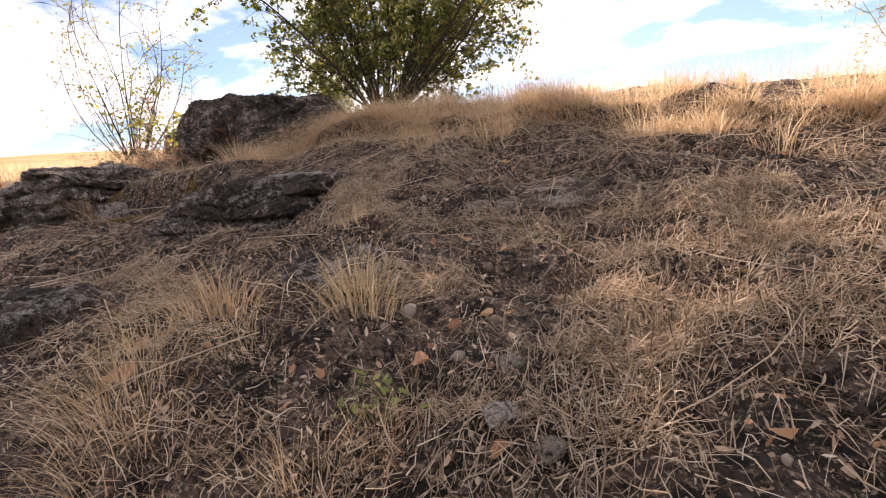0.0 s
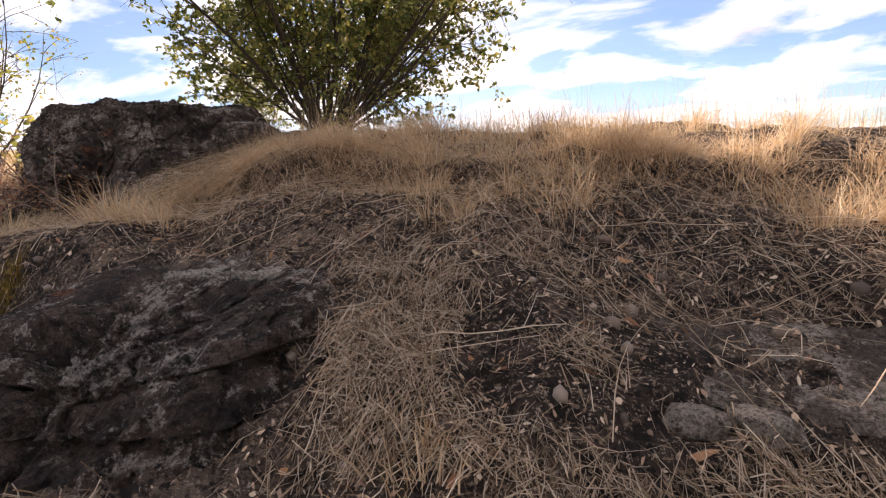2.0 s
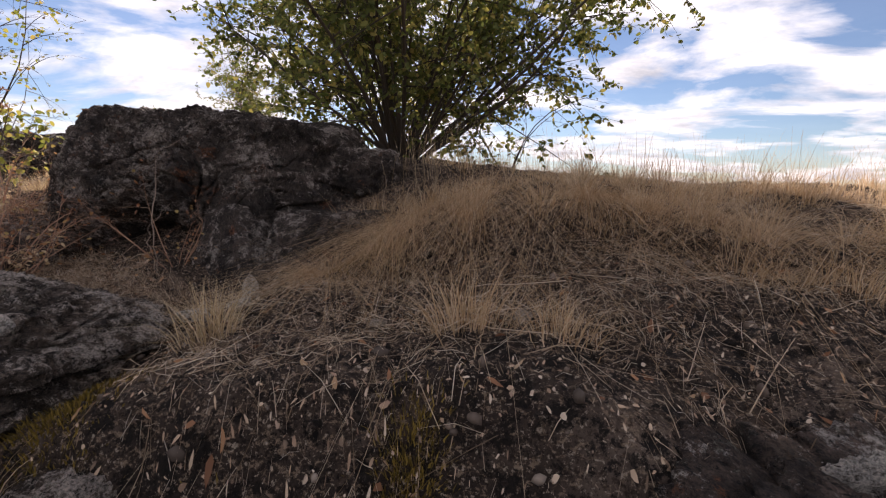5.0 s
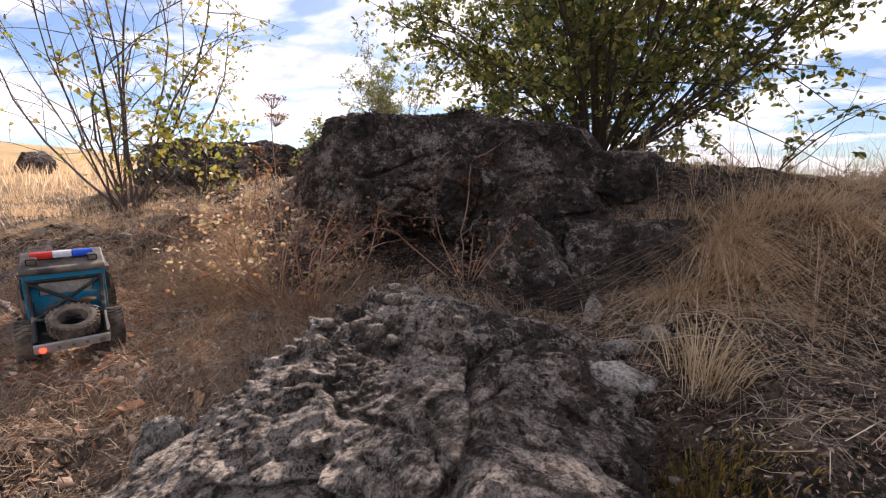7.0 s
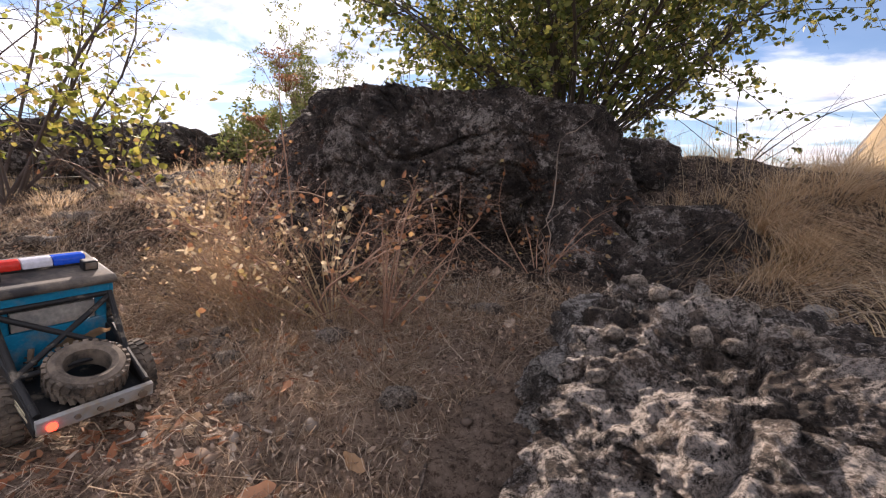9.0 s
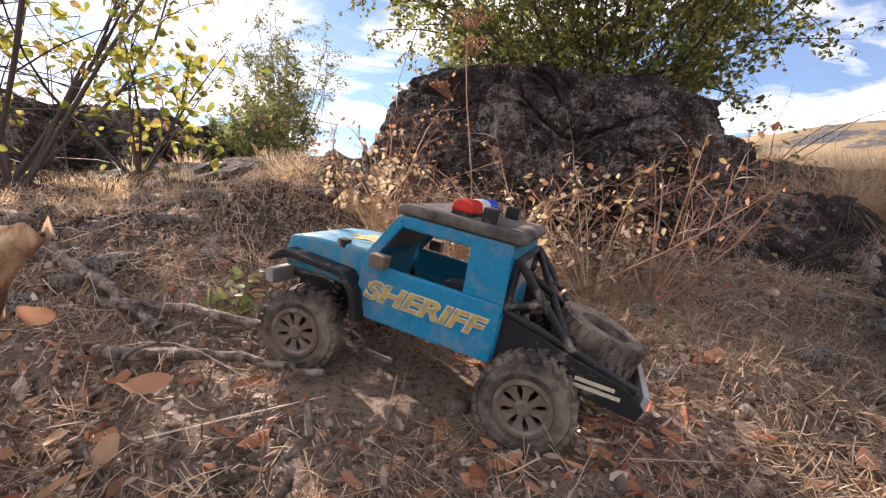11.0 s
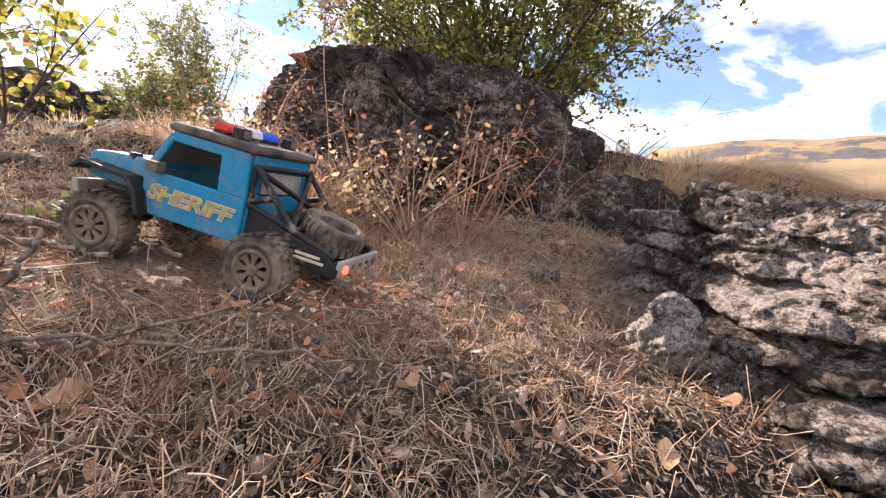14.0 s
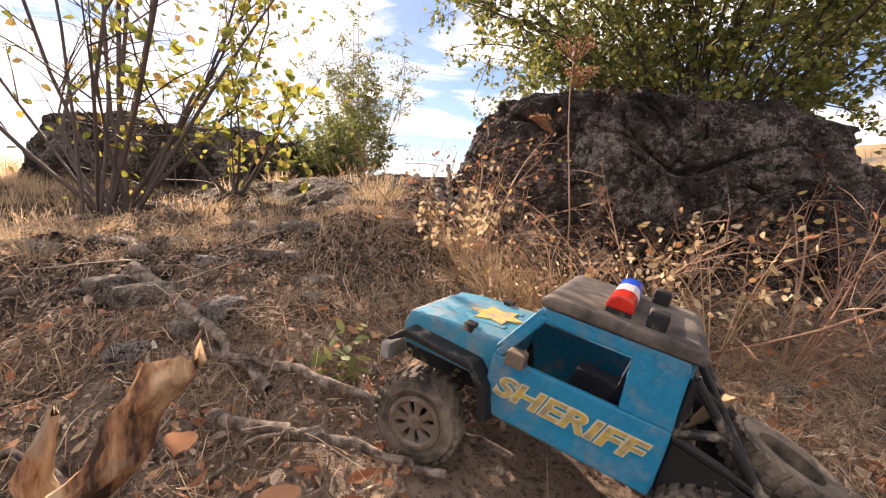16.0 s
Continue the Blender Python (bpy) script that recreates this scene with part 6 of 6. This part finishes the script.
    part("seat", softened(bm, 0.006), SEATBLUE, truck, "blue seat inside the cab")
    # chassis
    bm = bmesh.new()
    for s in (-1, 1):
        block(bm, -.225, .225, s * .026, s * .036, .072, .092)
    block(bm, -.10, .10, -.040, .040, .066, .082)
    part("chassis", softened(bm, 0.002), PLASTIC, truck, "black ladder chassis")
    for x in (.16, -.16):
        bm = bmesh.new()
        rod(bm, (x, -.085, R), (x, .085, R), .009)
        bmesh.ops.create_uvsphere(bm, u_segments=12, v_segments=8, radius=.019, matrix=Matrix.Translation((x, .015, R)))
        part("axle", bm, PLASTIC, truck, "muddy axle")
        for s in (-1, 1):
            shock = part("shock_absorber", rod(bmesh.new(), (x * .97, s * .056, R + .004), (x * .80, s * .040, .142), .0045), METAL, truck, "coil-over shock absorber")
            bm = bmesh.new()
            p, q = Vector((x * .955, s * .0545, R + .018)), Vector((x * .82, s * .0415, .128))
            along = (q - p).normalized()
            u = along.orthogonal().normalized()
            w = along.cross(u)
            turn = [p + (q - p) * (k / 60) + (u * math.cos(k * .75) + w * math.sin(k * .75)) * .0085 for k in range(61)]
            for a, b in zip(turn, turn[1:]):
                rod(bm, a, b, .0013, 5)
            part("spring", bm, PLASTIC, shock)
    # bed sides, floor and tail board
    for s in (-1, 1):
        bm = bmesh.new()
        prism(bm, [(-.108, .084), (-.108, .150), (-.125, .150), (-.175, .128), (-.262, .108), (-.285, .090), (-.280, .074), (-.190, .084)], s * .074, s * .082)
        panel = part("bed_side", softened(bm, 0.002), PLASTIC, truck, "black bed side panel")
        for row, (x0, x1) in enumerate(((-.250, -.205), (-.258, -.200))):
            bm = block(bmesh.new(), x0, x1, s * .082, s * .0828, .0985 - row * .008, .1030 - row * .008)
            part("marking", bm, CREAM, panel, "worn pale line of unreadable lettering")
    part("bed_floor", block(bmesh.new(), -.275, -.108, -.073, .073, .088, .093), PLASTIC, truck)
    bm = prism(bmesh.new(), [(-.278, .078), (-.286, .080), (-.288, .104), (-.280, .106)], -.080, .080)
    tail = part("tail_board", softened(bm, 0.001), WHITEPART, truck, "scratched grey tail board")
    part("tail_lamp", rod(bmesh.new(), (-.284, .062, .091), (-.291, .062, .091), .007, 14), TAIL, tail, "small lit red tail lamp")
    part("tail_lamp", rod(bmesh.new(), (-.284, -.062, .091), (-.291, -.062, .091), .007, 14), METAL, tail, "small unlit tail lamp")
    for k in range(3):
        part("bolt", rod(bmesh.new(), (-.284, -.03 + k * .03, .092), (-.290, -.03 + k * .03, .092), .0045, 8), METAL, tail)
    # cage
    for s in (-1, 1):
        for a, b in (((-.108, s * .082, .215), (-.190, s * .076, .130)), ((-.108, s * .082, .150), (-.190, s * .076, .130)), ((-.108, s * .082, .215), (-.108, s * .082, .150)),
                     ((-.190, s * .076, .130), (-.272, s * .074, .106)), ((-.150, s * .079, .172), (-.108, s * .082, .155))):
            part("cage_tube", rod(bmesh.new(), a, b, .0052), PLASTIC, truck)
    for a, b in (((-.108, -.082, .212), (-.108, .082, .212)), ((-.112, .080, .208), (-.188, -.074, .132)), ((-.112, -.080, .208), (-.188, .074, .132)), ((-.190, -.076, .130), (-.190, .076, .130))):
        part("cage_tube", rod(bmesh.new(), a, b, .0050), PLASTIC, truck)
    # spare tyre lying in the bed
    spare = part("spare_tyre", moved(tyre_mesh(R * .98, W * .95), Matrix.Translation((-.222, -.006, .128)) @ Matrix.Rotation(radians(-14), 4, "Y") @ Matrix.Rotation(radians(90), 4, "X")), RUBBER, truck, "dusty spare tyre without a rim")
    # wheels
    tyre_me = bpy.data.meshes.new("tyre")
    b1 = tyre_mesh(R, W)
    b1.to_mesh(tyre_me)
    b1.free()
    tyre_me.materials.append(RUBBER)
    rim_me = bpy.data.meshes.new("rim")
    b1 = rim_mesh(R, W)
    b1.to_mesh(rim_me)
    b1.free()
    rim_me.materials.append(METAL)
    # dark disc added behind the spokes to stand for shade in the rim's openings
    back_me = bpy.data.meshes.new("rim_shade_disc")
    b1 = lathe(bmesh.new(), [(.001, -W * .12), (R * .45, -W * .12), (R * .45, -W * .04), (.001, -W * .04)], 20)
    b1.to_mesh(back_me)
    b1.free()
    back_me.materials.append(PLASTIC)
    for x, steer in ((.16, 8), (-.16, 0)):
        for s in (-1, 1):
            wheel = new("wheel")
            wheel.parent = truck
            wheel.matrix_local = Matrix.Translation((x, s * .098, R - (SAG if x > 0 else 0))) @ Matrix.Rotation(radians(steer), 4, "Z") @ (Matrix.Rotation(radians(180), 4, "Z") if s > 0 else Matrix.Identity(4))
            for nm, me in (("tyre", tyre_me), ("rim", rim_me), ("rim_shade_disc", back_me)):
                ob = new(nm, me)
                ob.parent = wheel
    # stand it on the ground: wheel contacts give its tilt
    h = radians(heading)
    fwd, left = Vector((math.cos(h), math.sin(h))), Vector((-math.sin(h), math.cos(h)))
    c = Vector(at)
    feet = {(i, j): float(surface(*(c + fwd * .16 * SIZE * i + left * .098 * SIZE * j))) for i in (-1, 1) for j in (-1, 1)}
    front, rear = (feet[1, 1] + feet[1, -1]) / 2 + SAG * SIZE, (feet[-1, 1] + feet[-1, -1]) / 2
    lft, rgt = (feet[1, 1] + feet[-1, 1]) / 2, (feet[1, -1] + feet[-1, -1]) / 2
    x_axis = Vector((fwd.x * .32 * SIZE, fwd.y * .32 * SIZE, front - rear)).normalized()
    y_axis = Vector((left.x * .196 * SIZE, left.y * .196 * SIZE, lft - rgt)).normalized()
    z_axis = x_axis.cross(y_axis).normalized()
    y_axis = z_axis.cross(x_axis)
    m = Matrix((x_axis, y_axis, z_axis)).transposed().to_4x4()
    truck.matrix_world = Matrix.Translation((c.x, c.y, (front + rear) / 2 - 0.004)) @ m @ Matrix.Scale(SIZE, 4)
    return truck


truck = toy_truck((-2.17, 1.32), 148.0)
bed = truck.matrix_world @ Vector((-.150, -.030, .150))
dry_leaf(bed.x, bed.y, bed.z, 0.042, 200, BROWN, "pale pinkish dry leaf caught on the toy truck's cage", 0.1, (35, 20))
